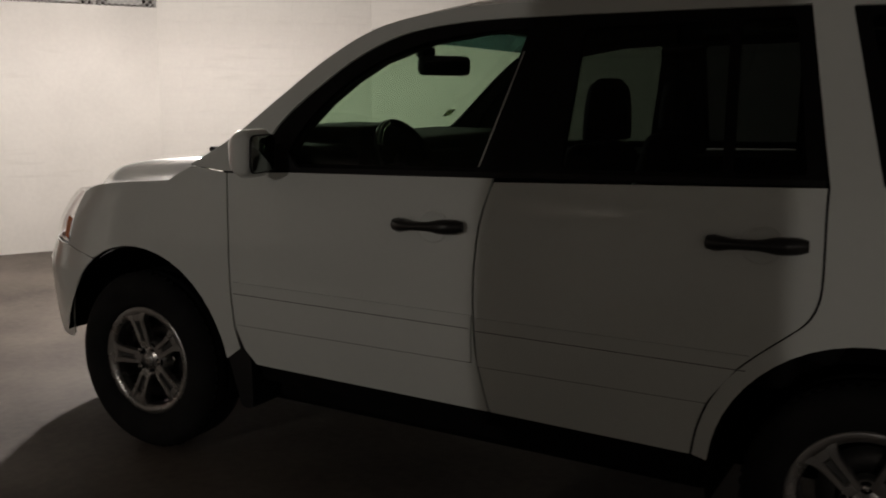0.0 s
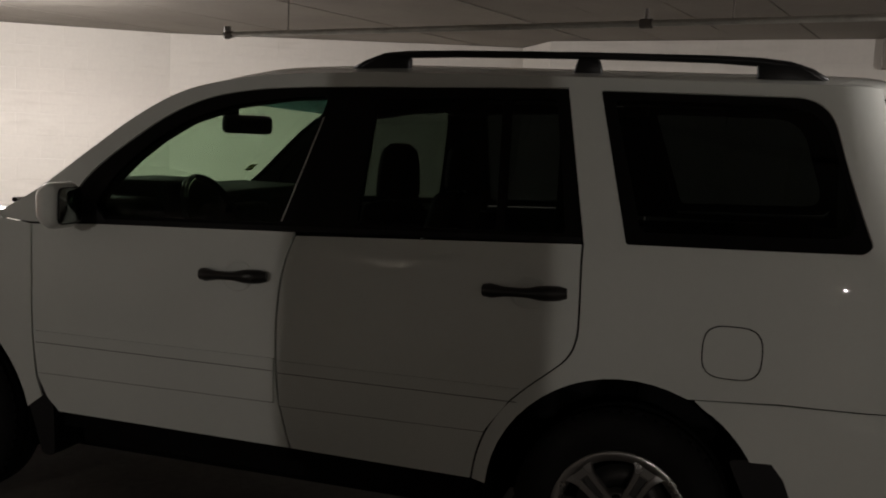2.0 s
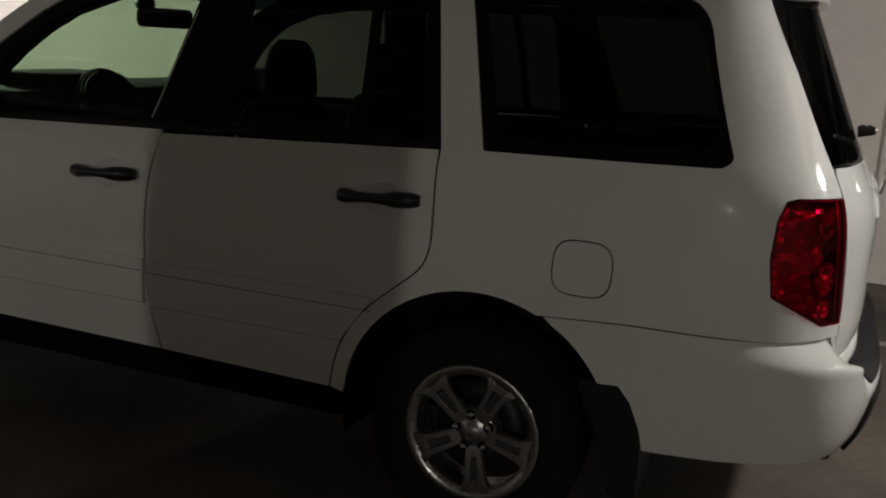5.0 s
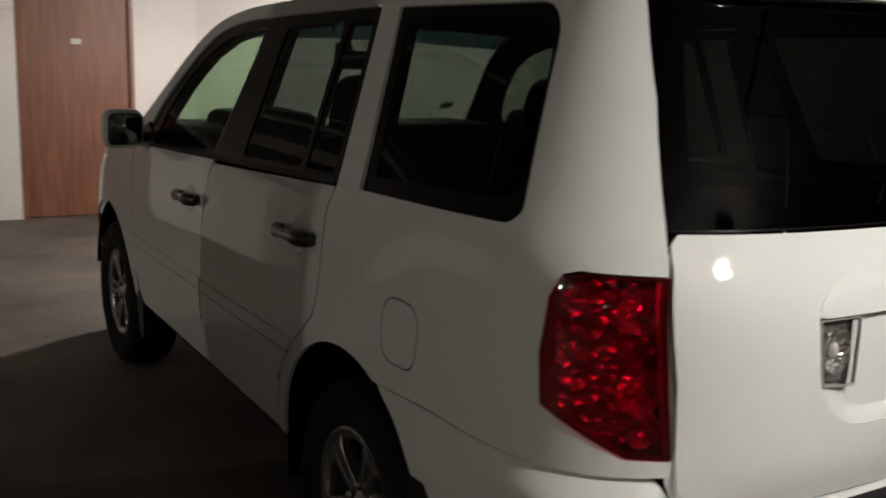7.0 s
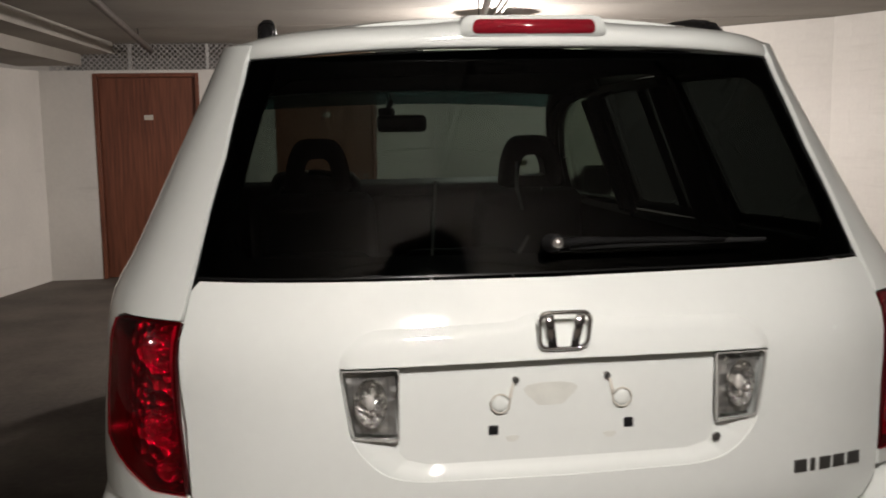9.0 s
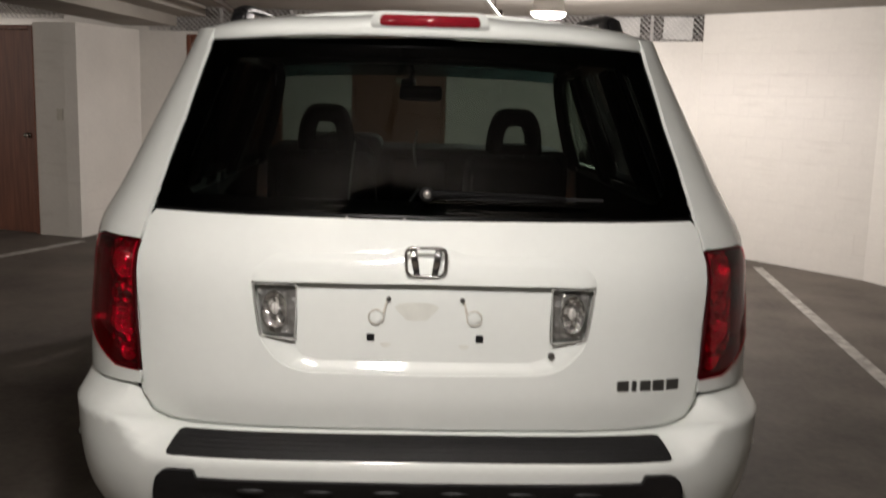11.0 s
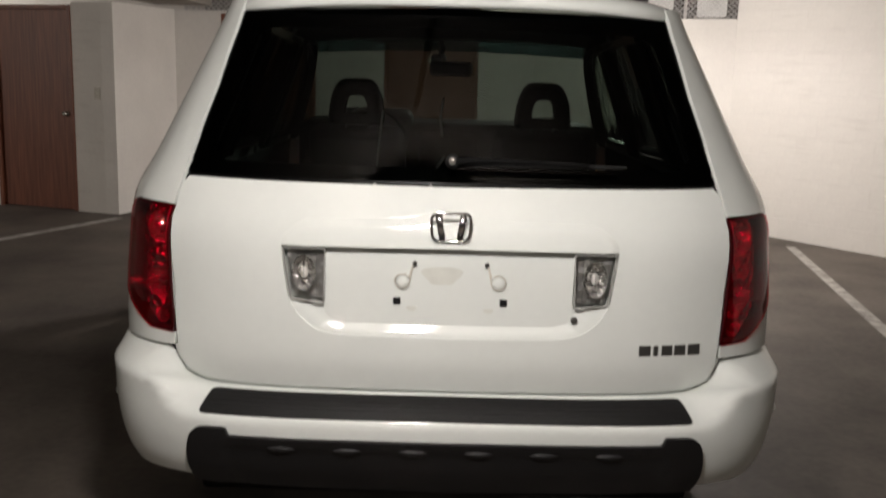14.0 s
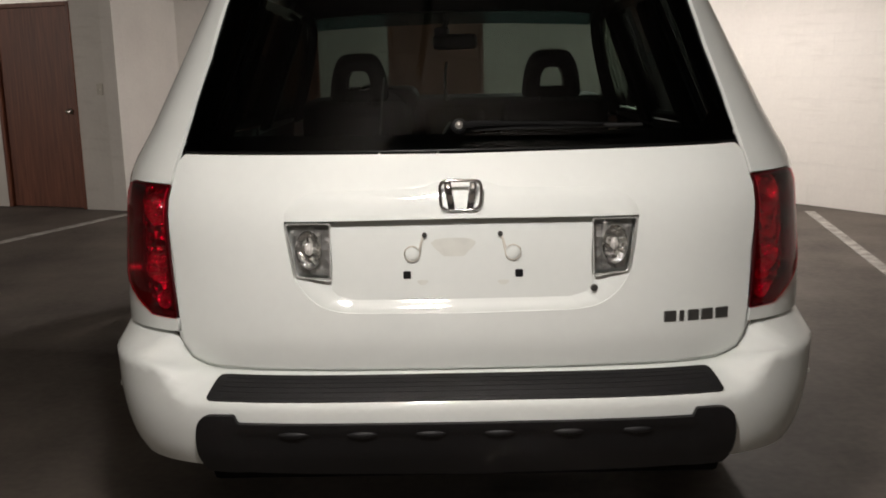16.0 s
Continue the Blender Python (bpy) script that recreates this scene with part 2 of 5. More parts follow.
def add_tube(bm, pts, r, segs=10, flat=1.0):
    """A tube along points; flat squeezes it vertically."""
    pts = [Vector(p) for p in pts]
    rings = []
    for i, p in enumerate(pts):
        d = (pts[min(i + 1, len(pts) - 1)] - pts[max(i - 1, 0)]).normalized()
        side = d.cross(Vector((0, 0, 1)))
        side = side.normalized() if side.length > 1e-4 else Vector((1, 0, 0))
        up = side.cross(d).normalized()
        rr = r[i] if isinstance(r, (list, tuple)) else r
        rings.append([bm.verts.new(p + side * rr * math.cos(a) + up * rr * flat * math.sin(a)) for a in (k * math.tau / segs for k in range(segs))])
    for p, q in zip(rings, rings[1:]):
        for k in range(segs):
            bm.faces.new((p[k], p[(k + 1) % segs], q[(k + 1) % segs], q[k]))
    bm.faces.new(rings[0][::-1])
    bm.faces.new(rings[-1])


def add_prism(bm, pts, lo, hi, m=None):
    """A polygon of (x, y) points raised from lo to hi, moved by m."""
    m = m or Matrix()
    a = [bm.verts.new(m @ Vector((x, y, lo))) for x, y in pts]
    b = [bm.verts.new(m @ Vector((x, y, hi))) for x, y in pts]
    bm.faces.new(a[::-1])
    bm.faces.new(b)
    for k in range(len(pts)):
        j = (k + 1) % len(pts)
        bm.faces.new((a[k], a[j], b[j], b[k]))


def rounded(poly, r, segs=6):
    """Rounds a polygon's corners; r is one radius or one for each corner."""
    out, n = [], len(poly)
    for i, p in enumerate(poly):
        rad = r[i] if isinstance(r, (list, tuple)) else r
        p, a, b = Vector(p), Vector(poly[i - 1]), Vector(poly[(i + 1) % n])
        if rad <= 0:
            out.append(tuple(p))
            continue
        da, db = a - p, b - p
        k = min(rad, da.length * 0.48, db.length * 0.48)
        s, e = p + da.normalized() * k, p + db.normalized() * k
        for j in range(segs + 1):
            t = j / segs
            out.append(tuple(s * (1 - t) ** 2 + p * 2 * t * (1 - t) + e * t * t))
    return out

# ---------------------------------------------------------------- the garage
def wall(name, a, b, z0, z1, thick, mat, side=1):
    """A wall whose seen face runs from a to b; its body lies to the side of it."""
    a, b = Vector((*a, 0)), Vector((*b, 0))
    d = (b - a).normalized()
    n = Vector((-d.y, d.x, 0)) * side * thick
    bm = bmesh.new()
    add_prism(bm, [(p.x, p.y) for p in (a, b, b + n, a + n)], z0, z1)
    bmesh.ops.recalc_face_normals(bm, faces=bm.faces)
    return tagged(part(name, bm, mat), "", "wall", kind="structure")


FRONT_Y = 6.15
# floor
bm = bmesh.new()
bmesh.ops.create_grid(bm, x_segments=1, y_segments=1, size=1, matrix=Matrix.Translation((2, -1, 0)) @ Matrix.Diagonal((16.5, 13, 1, 1)))
tagged(part("floor", bm, CONC), "worn stained grey concrete garage floor", "floor", kind="structure")
# front partition of the storage rooms, with openings for two doors
DOORS = [(-2.50, -1.46), (-0.70, 0.34)]
xs = [-3.1] + [v for d in DOORS for v in d] + [0.97]
bm = bmesh.new()
for x0, x1 in zip(xs[0::2], xs[1::2]):
    add_box(bm, (x0, FRONT_Y, 0), (x1, FRONT_Y + 0.14, 2.115))
for x0, x1 in DOORS:
    add_box(bm, (x0, FRONT_Y, 2.085), (x1, FRONT_Y + 0.14, 2.115))
tagged(part("wall_front", bm, WHITEPAINT), "white painted partition wall of the storage rooms", "wall", kind="structure")


def wood_door(name, m, w, h, veneer, label, number=True, knob_right=True):
    """A flush veneered door in a thin stained frame; m puts its lower left corner, seen from the front."""
    d = new(name)
    d.matrix_world = m
    tagged(d, label, "door", "storage doors", "structure")
    part("door_leaf", box((0.045, 0.03, 0.008), (w - 0.045, 0.075, h - 0.045), 0.003, 1), veneer, d)
    for n, lo, hi in (("door_jamb", (0, -0.012, 0), (0.042, 0.10, h)), ("door_jamb", (w - 0.042, -0.012, 0), (w, 0.10, h)), ("door_head", (0.042, -0.012, h - 0.042), (w - 0.042, 0.10, h))):
        part(n, box(lo, hi, 0.004, 1), veneer, d)
    kx = w - 0.115 if knob_right else 0.115
    bm = bmesh.new()
    add_lathe(bm, [(0, 0.066), (0.018, 0.064), (0.027, 0.052), (0.026, 0.040), (0.012, 0.030), (0.011, 0.012), (0.03, 0.008), (0.031, 0.0)], Matrix.Translation((kx, 0.03, 1.0)) @ pose(0, 0, 0, 90), 20)
    part("door_knob", bm, BRASS, d, "round metal knob", 40)
    if number:
        part("number_plate", box((w / 2 - 0.04, 0.022, h - 0.47), (w / 2 + 0.05, 0.0305, h - 0.42), 0.002, 1), SWITCHM, d, "small pale number plate")
    return d


DARKDOOR, PALEDOOR = "flush dark brown wood veneer door with round metal knob, closed", "flush light brown wood veneer door with round metal knob, closed"
for (x0, x1), n, veneer, label in zip(DOORS, ("door_2", "door_3"), (DARKWOOD, WOOD), (DARKDOOR, PALEDOOR)):
    wood_door(n, pose(x0, FRONT_Y, 0), x1 - x0, 2.085, veneer, label)

# storage room behind the mesh: dim back wall
wall("wall_store_back", (-3.2, FRONT_Y + 2.2), (6.0, FRONT_Y + 2.2), 0, CEIL, 0.1, GREYWALL)


def mesh_screen(name, a, b, z0, z1, label, panels=1, solid=()):
    """Expanded-metal screen: crossed slanting wires in a flat frame."""
    a, b = Vector((*a, 0)), Vector((*b, 0))
    d, length = (b - a).normalized(), (b - a).length
    root = thing(name, label, "mesh screen", "", (a.x, a.y, z0))
    h = z1 - z0
    step = length / panels
    for k in range(panels + 1):
        p = d * k * step
        part("upright", box((-0.015, -0.015, 0), (0.015, 0.015, h), 0, 1, Matrix.Translation(p)), MESHM, root)
    bm = bmesh.new()
    pitch = 0.055
    count = int((length + h) / pitch)
    for k in range(count):
        for sgn in (1, -1):
            s0 = k * pitch - (h if sgn > 0 else 0)
            t0, t1 = max(0, -s0 / h if sgn > 0 else (s0 - length) / h), min(1, (length - s0) / h if sgn > 0 else s0 / h)
            if t1 - t0 < 0.03:
                continue
            pa, pb = d * (s0 + sgn * h * t0) + Vector((0, 0, h * t0)), d * (s0 + sgn * h * t1) + Vector((0, 0, h * t1))
            add_rod(bm, pa, pb, 0.006, None, 4)
    tagged(part("wire_mesh", bm, MESHM, root), kind="stuff")
    for k in solid:
        part("sheet", box((0, -0.004, 0.02), (step * 0.55, 0.004, h - 0.02), 0, 1, Matrix.Translation(d * (k + 0.22) * step) @ Matrix.Rotation(math.atan2(d.y, d.x), 4, "Z")), SHEETM, root)
    return root


mesh_screen("mesh_screen", (-2.9, FRONT_Y + 0.05), (0.93, FRONT_Y + 0.05), 2.115, CEIL, "expanded steel mesh above the storage partition", 5)

# left storage block: its door wall, its side wall, a pilaster
LB = Vector((-3.32, 5.02))
LD = Vector((-0.945, 0.325)).normalized()


def along(d):
    p = LB + LD * d
    return (p.x, p.y)


wall("wall_left_block", along(0), along(0.50), 0, 2.115, 0.14, WHITEPAINT, -1)
wall("wall_left_block_2", along(1.50), along(5.5), 0, 2.115, 0.14, WHITEPAINT, -1)
ang = math.atan2(-LD.y, -LD.x)
p = along(1.50)
wood_door("door_1", Matrix.Translation((p[0], p[1], 0)) @ Matrix.Rotation(ang, 4, "Z"), 1.0, 2.085, DARKWOOD, DARKDOOR, False)
wall("wall_left_side", (LB.x, LB.y), (-3.01, FRONT_Y - 0.003), 0, 2.115, 0.14, WHITEPAINT, 1)
wall("wall_store_left", (-13.0, FRONT_Y + 2.2), (-3.2, FRONT_Y + 2.2), 0, CEIL, 0.1, WHITEPAINT)
mesh_screen("mesh_screen", along(0.15), along(4.2), 2.15, 2.30, "expanded steel mesh above the brown storage door", 4)
sw = thing("light_switch", "pale plastic light switch on the white wall", "switch")
p = LB + LD * 0.21
sw.matrix_world = Matrix.Translation((p.x, p.y, 1.22)) @ Matrix.Rotation(ang, 4, "Z")
part("plate", box((-0.036, -0.008, -0.058), (0.036, 0, 0.058), 0.003, 2), SWITCHM, sw)
part("toggle", box((-0.006, -0.018, -0.012), (0.006, -0.006, 0.012), 0.002, 1), SWITCHM, sw)

# block walls beside the bay
RW = [(2.88, 5.15), (4.0, 3.60), (5.0, 0.50), (4.40, 0.12), (3.98, -2.52)]
block_walls = []
for k, n in enumerate(("wall_right", "wall_right_2", "wall_right_return", "wall_right_3")):
    block_walls.append((wall(n, RW[k], RW[k + 1], 0, CEIL, 0.2, WHITEPAINT, 1), RW[k], RW[k + 1]))
wall("wall_front_slant", (0.95, FRONT_Y), RW[0], 0, 2.115, 0.14, WHITEPAINT, 1)
mesh_screen("mesh_screen", (0.97, FRONT_Y + 0.03), (2.90, 5.18), 2.115, CEIL, "expanded steel mesh with pale sheets above the partition", 4, (2, 3))
bm = bmesh.new()
add_prism(bm, [(3.92, -2.53), (3.88, -2.955), (4.40, -3.00), (4.44, -2.57)], 0, CEIL)
bmesh.ops.recalc_face_normals(bm, faces=bm.faces)
tagged(part("column", bm, WHITEPAINT), "white painted square concrete column", "column", kind="structure")
bm = bmesh.new()
add_prism(bm, [(3.86, -2.44), (3.30, -9.2), (3.90, -9.25), (4.46, -2.49)], 2.155, CEIL - 0.004)
bmesh.ops.recalc_face_normals(bm, faces=bm.faces)
tagged(part("beam_right", bm, CEILM), "precast concrete beam resting on the column", "beam", kind="structure")

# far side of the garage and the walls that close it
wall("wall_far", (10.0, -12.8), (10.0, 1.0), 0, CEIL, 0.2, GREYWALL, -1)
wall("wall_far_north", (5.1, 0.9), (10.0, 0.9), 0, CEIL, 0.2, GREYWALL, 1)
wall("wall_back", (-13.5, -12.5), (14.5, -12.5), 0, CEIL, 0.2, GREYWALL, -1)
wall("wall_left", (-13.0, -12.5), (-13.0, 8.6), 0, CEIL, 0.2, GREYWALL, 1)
# added wall, out of view in the left aisle, to shade the rear door
wall("unseen_shade_wall", (-5.3, 0.965), (-5.3, -2.2), 0, CEIL, 0.3, GREYWALL, -1)

# ceiling of precast planks, joints left open
CD = Vector((0.982, -0.19, 0)).normalized()
CN = Vector((-CD.y, CD.x, 0))
bm = bmesh.new()
for k in range(-24, 24):
    for j, (s0, s1) in enumerate(((-18.5, 1.5), (1.53, 19))):
        s0, s1 = s0 + (k % 3) * 0.9, s1 + (k % 3) * 0.9
        pts = [Vector((2, -1, 0)) + CD * s + CN * v for s, v in ((s0, k * 0.6), (s1, k * 0.6), (s1, k * 0.6 + 0.588), (s0, k * 0.6 + 0.588))]
        add_prism(bm, [(q.x, q.y) for q in pts], CEIL + random.uniform(0, 0.006), CEIL + 0.1)
add_box(bm, (-16, -14, CEIL + 0.03), (18, 11, CEIL + 0.2))
tagged(part("ceiling", bm, CEILM), "precast concrete plank ceiling with open joints", "ceiling", kind="structure")

# precast beam along the left storage block
for bn, (v0, v1, z0, z1) in (("beam_left", (-0.05, 0.85, 2.262, CEIL - 0.004)), ("beam_left_ledge", (0.26, 0.85, 2.152, 2.262))):
    bm = bmesh.new()
    a = Vector((-2.30, 5.95, 0))
    d = Vector((-0.35, -9.2, 0)).normalized()
    n = Vector((d.y, -d.x, 0))
    add_prism(bm, [((a + d * t + n * v).x, (a + d * t + n * v).y) for t, v in ((0, v0), (14, v0), (14, v1), (0, v1))], z0, z1)
    bmesh.ops.recalc_face_normals(bm, faces=bm.faces)
    tagged(part(bn, bm, CEILM), "precast concrete beam under the ceiling", "beam", kind="structure")


def strip(name, a, b, w, label):
    a, b = Vector((*a, 0)), Vector((*b, 0))
    d = (b - a).normalized()
    n = Vector((-d.y, d.x, 0)) * w / 2
    bm = bmesh.new()
    add_prism(bm, [((p).x, (p).y) for p in (a - n, b - n, b + n, a + n)], 0.0005, 0.004)
    return tagged(part(name, bm, LINEP), label, "road marking", "bay lines", "structure")


strip("bay_line", (3.24, 4.12), (2.22, -2.75), 0.085, "worn white painted bay line on concrete")
strip("bay_line", (-3.25, 4.80), (-4.05, 3.0), 0.10, "worn white painted bay line on concrete")
strip("bay_line", (5.2, -2.80), (2.0, -4.02), 0.09, "worn white painted bay line on concrete")
strip("bay_line", (2.47, -3.03), (3.0, -5.0), 0.09, "worn white painted bay line on concrete")

# sprinkler pipe on hangers below the ceiling, with an end elbow
pipe = thing("sprinkler_pipe", "thin galvanised sprinkler pipe hung below the ceiling", "pipe", "", (0, 0, 0))
P0, P1 = Vector((0.452, 0.958, 2.002)), Vector((-0.135, -2.80, 2.045))
part("pipe_run", rod(P0, P1, 0.013), STEEL, pipe, "", 40)
bm = bmesh.new()
add_rod(bm, P0 + Vector((0, 0, -0.02)), P0 + Vector((0, 0, 0.04)), 0.017)
add_rod(bm, P0 + (P1 - P0).normalized() * 0.035, P0 - (P1 - P0).normalized() * 0.015, 0.017)
part("elbow", bm, REDPIPE, pipe, "dark elbow fitting", 40)
for f in (0.097, 0.65, 0.97):
    q = P0.lerp(P1, f)
    part("hanger_rod", rod(q + Vector((0, 0, 0.01)), (q.x, q.y, CEIL), 0.003, None, 8), REDPIPE, pipe)
q = P0.lerp(P1, 0.56)
bm = bmesh.new()
add_rod(bm, q - (P1 - P0).normalized() * 0.025, q + (P1 - P0).normalized() * 0.025, 0.020)
add_rod(bm, q + Vector((0, 0, 0.01)), q + Vector((0, 0, 0.06)), 0.012, 0.008)
part("tee_fitting", bm, REDPIPE, pipe, "dark tee with sprinkler head", 40)
main = thing("pipe_main", "long dark pipe beside the ceiling beam", "pipe")
part("pipe_run", rod((-1.88, 5.9, 2.29), (-1.35, -3.0, 2.29), 0.026), REDPIPE, main, "", 40)

for f in (0.15, 0.5, 0.85):
    q = Vector((-1.88, 5.9, 2.29)).lerp(Vector((-1.35, -3.0, 2.29)), f)
    part("hanger_rod", rod(q, (q.x, q.y, CEIL), 0.005, None, 8), REDPIPE, main)


def ceiling_lamp(x, y):
    """Round drum lamp with a glowing prismatic bowl, fed by twin conduits."""
    r = thing("ceiling_lamp", "white round ceiling lamp, lit, on a short stem", "lamp", "garage lamps", (x, y, CEIL))
    bm = bmesh.new()
    add_lathe(bm, [(0.0005, -0.150), (0.122, -0.150), (0.128, -0.144), (0.124, -0.062), (0.116, -0.055), (0.0005, -0.055)], Matrix(), 32)
    part("housing", bm, LAMPWHITE, r, "", 40)
    bm = bmesh.new()
    add_lathe(bm, [(0.0005, -0.166), (0.150, -0.166), (0.154, -0.160), (0.150, -0.151), (0.0005, -0.151)], Matrix(), 32)
    part("flange", bm, LAMPWHITE, r, "", 40)
    bm = bmesh.new()
    add_lathe(bm, [(0.0005, -0.205), (0.08, -0.202), (0.12, -0.192), (0.140, -0.178), (0.142, -0.167), (0.0005, -0.167)], Matrix(), 24)
    part("diffuser", bm, GLOW, r, "glowing lamp diffuser", 60)
    part("stem", rod((0, 0, -0.055), (0, 0, 0), 0.014, None, 10), STEEL, r, "", 40)
    for dx in (-0.022, 0.022):
        part("conduit", rod((dx, 0, -0.018), (dx - 0.45, -3.4, -0.018), 0.010, None, 8), LAMPWHITE, r, "", 40)
    return r


# the added lamps out of view get a fixture too
for lx, ly, watts, bulb in LAMPS:
    ceiling_lamp(lx, ly)

# ---------------------------------------------------------------- the car: surface
def table(rows, sigma=0.018):
    """A smooth curve through (z, value) rows."""
    z = np.linspace(0, 2.0, 801)
    v = np.interp(z, [r[0] for r in rows], [r[1] for r in rows])
    k = np.exp(-0.5 * (np.arange(-40, 41) * 0.0025 / sigma) ** 2)
    v = np.convolve(np.pad(v, 40, mode="edge"), k / k.sum(), mode="valid")
    return lambda q: float(np.interp(q, z, v))


def ease(t):
    t = min(1, max(0, t))
    return t * t * (3 - 2 * t)


W = table([(0.2, 0.925), (0.36, 0.943), (0.45, 0.952), (0.58, 0.966), (0.70, 0.973), (0.9, 0.973), (1.0, 0.965), (1.12, 0.952), (1.185, 0.940), (1.215, 0.924), (1.245, 0.908), (1.32, 0.880), (1.735, 0.721), (1.9, 0.655)])
B = table([(0.3, 0.56), (0.6, 0.585), (0.72, 0.572), (0.79, 0.594), (0.835, 0.594), (1.09, 0.593), (1.14, 0.587), (1.18, 0.575), (1.22, 0.555), (1.25, 0.538), (1.29, 0.521), (1.33, 0.503), (1.735, 0.332), (1.9, 0.275)])
F = table([(0.3, 0.99), (0.45, 1.04), (0.7, 1.05), (0.8, 0.98), (0.9, 0.93), (0.98, 0.85), (1.04, 0.76), (1.12, 0.55), (1.3, 0.5)])
TC, FC, NF = -1.75, 1.35, 3.0


def nr(z):
    """How square the tail corners are: rounder towards the roof."""
    return float(np.interp(z, [1.3, 1.7], [3.5, 2.75]))


def polar(phi, w, b, n):
    c, s = math.cos(phi), math.sin(phi)
    r = ((abs(c) / w) ** n + (abs(s) / b) ** n) ** (-1 / n)
    return r * c, r * s


TAPER = table([(1.1, 0.0), (1.2, -0.012), (1.24, -0.026), (1.27, -0.016), (1.32, -0.006), (1.72, 0.028), (1.9, 0.040)])


def drawn_in(y, z):
    """How far the flank is drawn in towards the tail: the roof narrows, the shoulder swells."""
    t = min(1, max(0, (-1.12 - y) / (-1.12 - TC)))
    return TAPER(z) * t * t * (3 - 2 * t)


def WT(z):
    return W(z) - TAPER(z)


def body(q, s):
    """The left flank and its wrapped ends: q is y along the flank, then an angle round the corners; s is z."""
    w = W(s) - drawn_in(q, s)
    if q < TC:
        x, d = polar(TC - q, WT(s), B(s), nr(s))
        return Vector((-x, TC - d, s))
    if q > FC:
        x, d = polar(q - FC, w, F(s), NF)
        return Vector((-x, FC + d, s))
    return Vector((-w, q, s))


def pane_width(s):
    return 0.902 + (s - 1.235) * (0.714 - 0.902) / 0.5


def pane(q, s):
    """The glass surface: straight in height between belt and roof."""
    w = pane_width(s) - drawn_in(q, s)
    if q < TC:
        b = 0.530 + (s - 1.26) * (0.325 - 0.530) / 0.475
        x, d = polar(TC - q, w, b, nr(s))
        return Vector((-x, TC - d, s))
    return Vector((-w, q, s))


def from_y(y, z, wf=None, bf=None):
    """The body coordinate of the flank at y."""
    w, b = (wf or (WT if y < TC else W))(z), (bf or B)(z)
    if y < TC:
        x = w * max(1e-6, 1 - min(1, (TC - y) / b) ** nr(z)) ** (1 / nr(z))
        return (TC - math.atan2(TC - y, x), z)
    if y > FC:
        x = w * max(1e-6, 1 - min(1, (y - FC) / F(z)) ** NF) ** (1 / NF)
        return (FC + math.atan2(y - FC, x), z)
    return (y, z)


def from_x(x, z, wf=None, bf=None):
    """The body coordinate of the tail at x (0 is the middle)."""
    w, b = (wf or WT)(z), (bf or B)(z)
    d = b * max(0, 1 - (abs(x) / w) ** nr(z)) ** (1 / nr(z))
    return (TC - math.atan2(d, max(abs(x), 1e-9)), z)


def inside(p, poly):
    hit, (x, y) = False, p
    for (x0, y0), (x1, y1) in zip(poly, poly[1:] + poly[:1]):
        if (y0 > y) != (y1 > y) and x < (x1 - x0) * (y - y0) / (y1 - y0) + x0:
            hit = not hit
    return hit


from mathutils.geometry import delaunay_2d_cdt


def densify(poly, step):
    out = []
    for a, b in zip(poly, poly[1:] + poly[:1]):
        k = max(1, math.ceil(math.dist(a, b) / step))
        out += [(a[0] + (b[0] - a[0]) * j / k, a[1] + (b[1] - a[1]) * j / k) for j in range(k)]
    return out


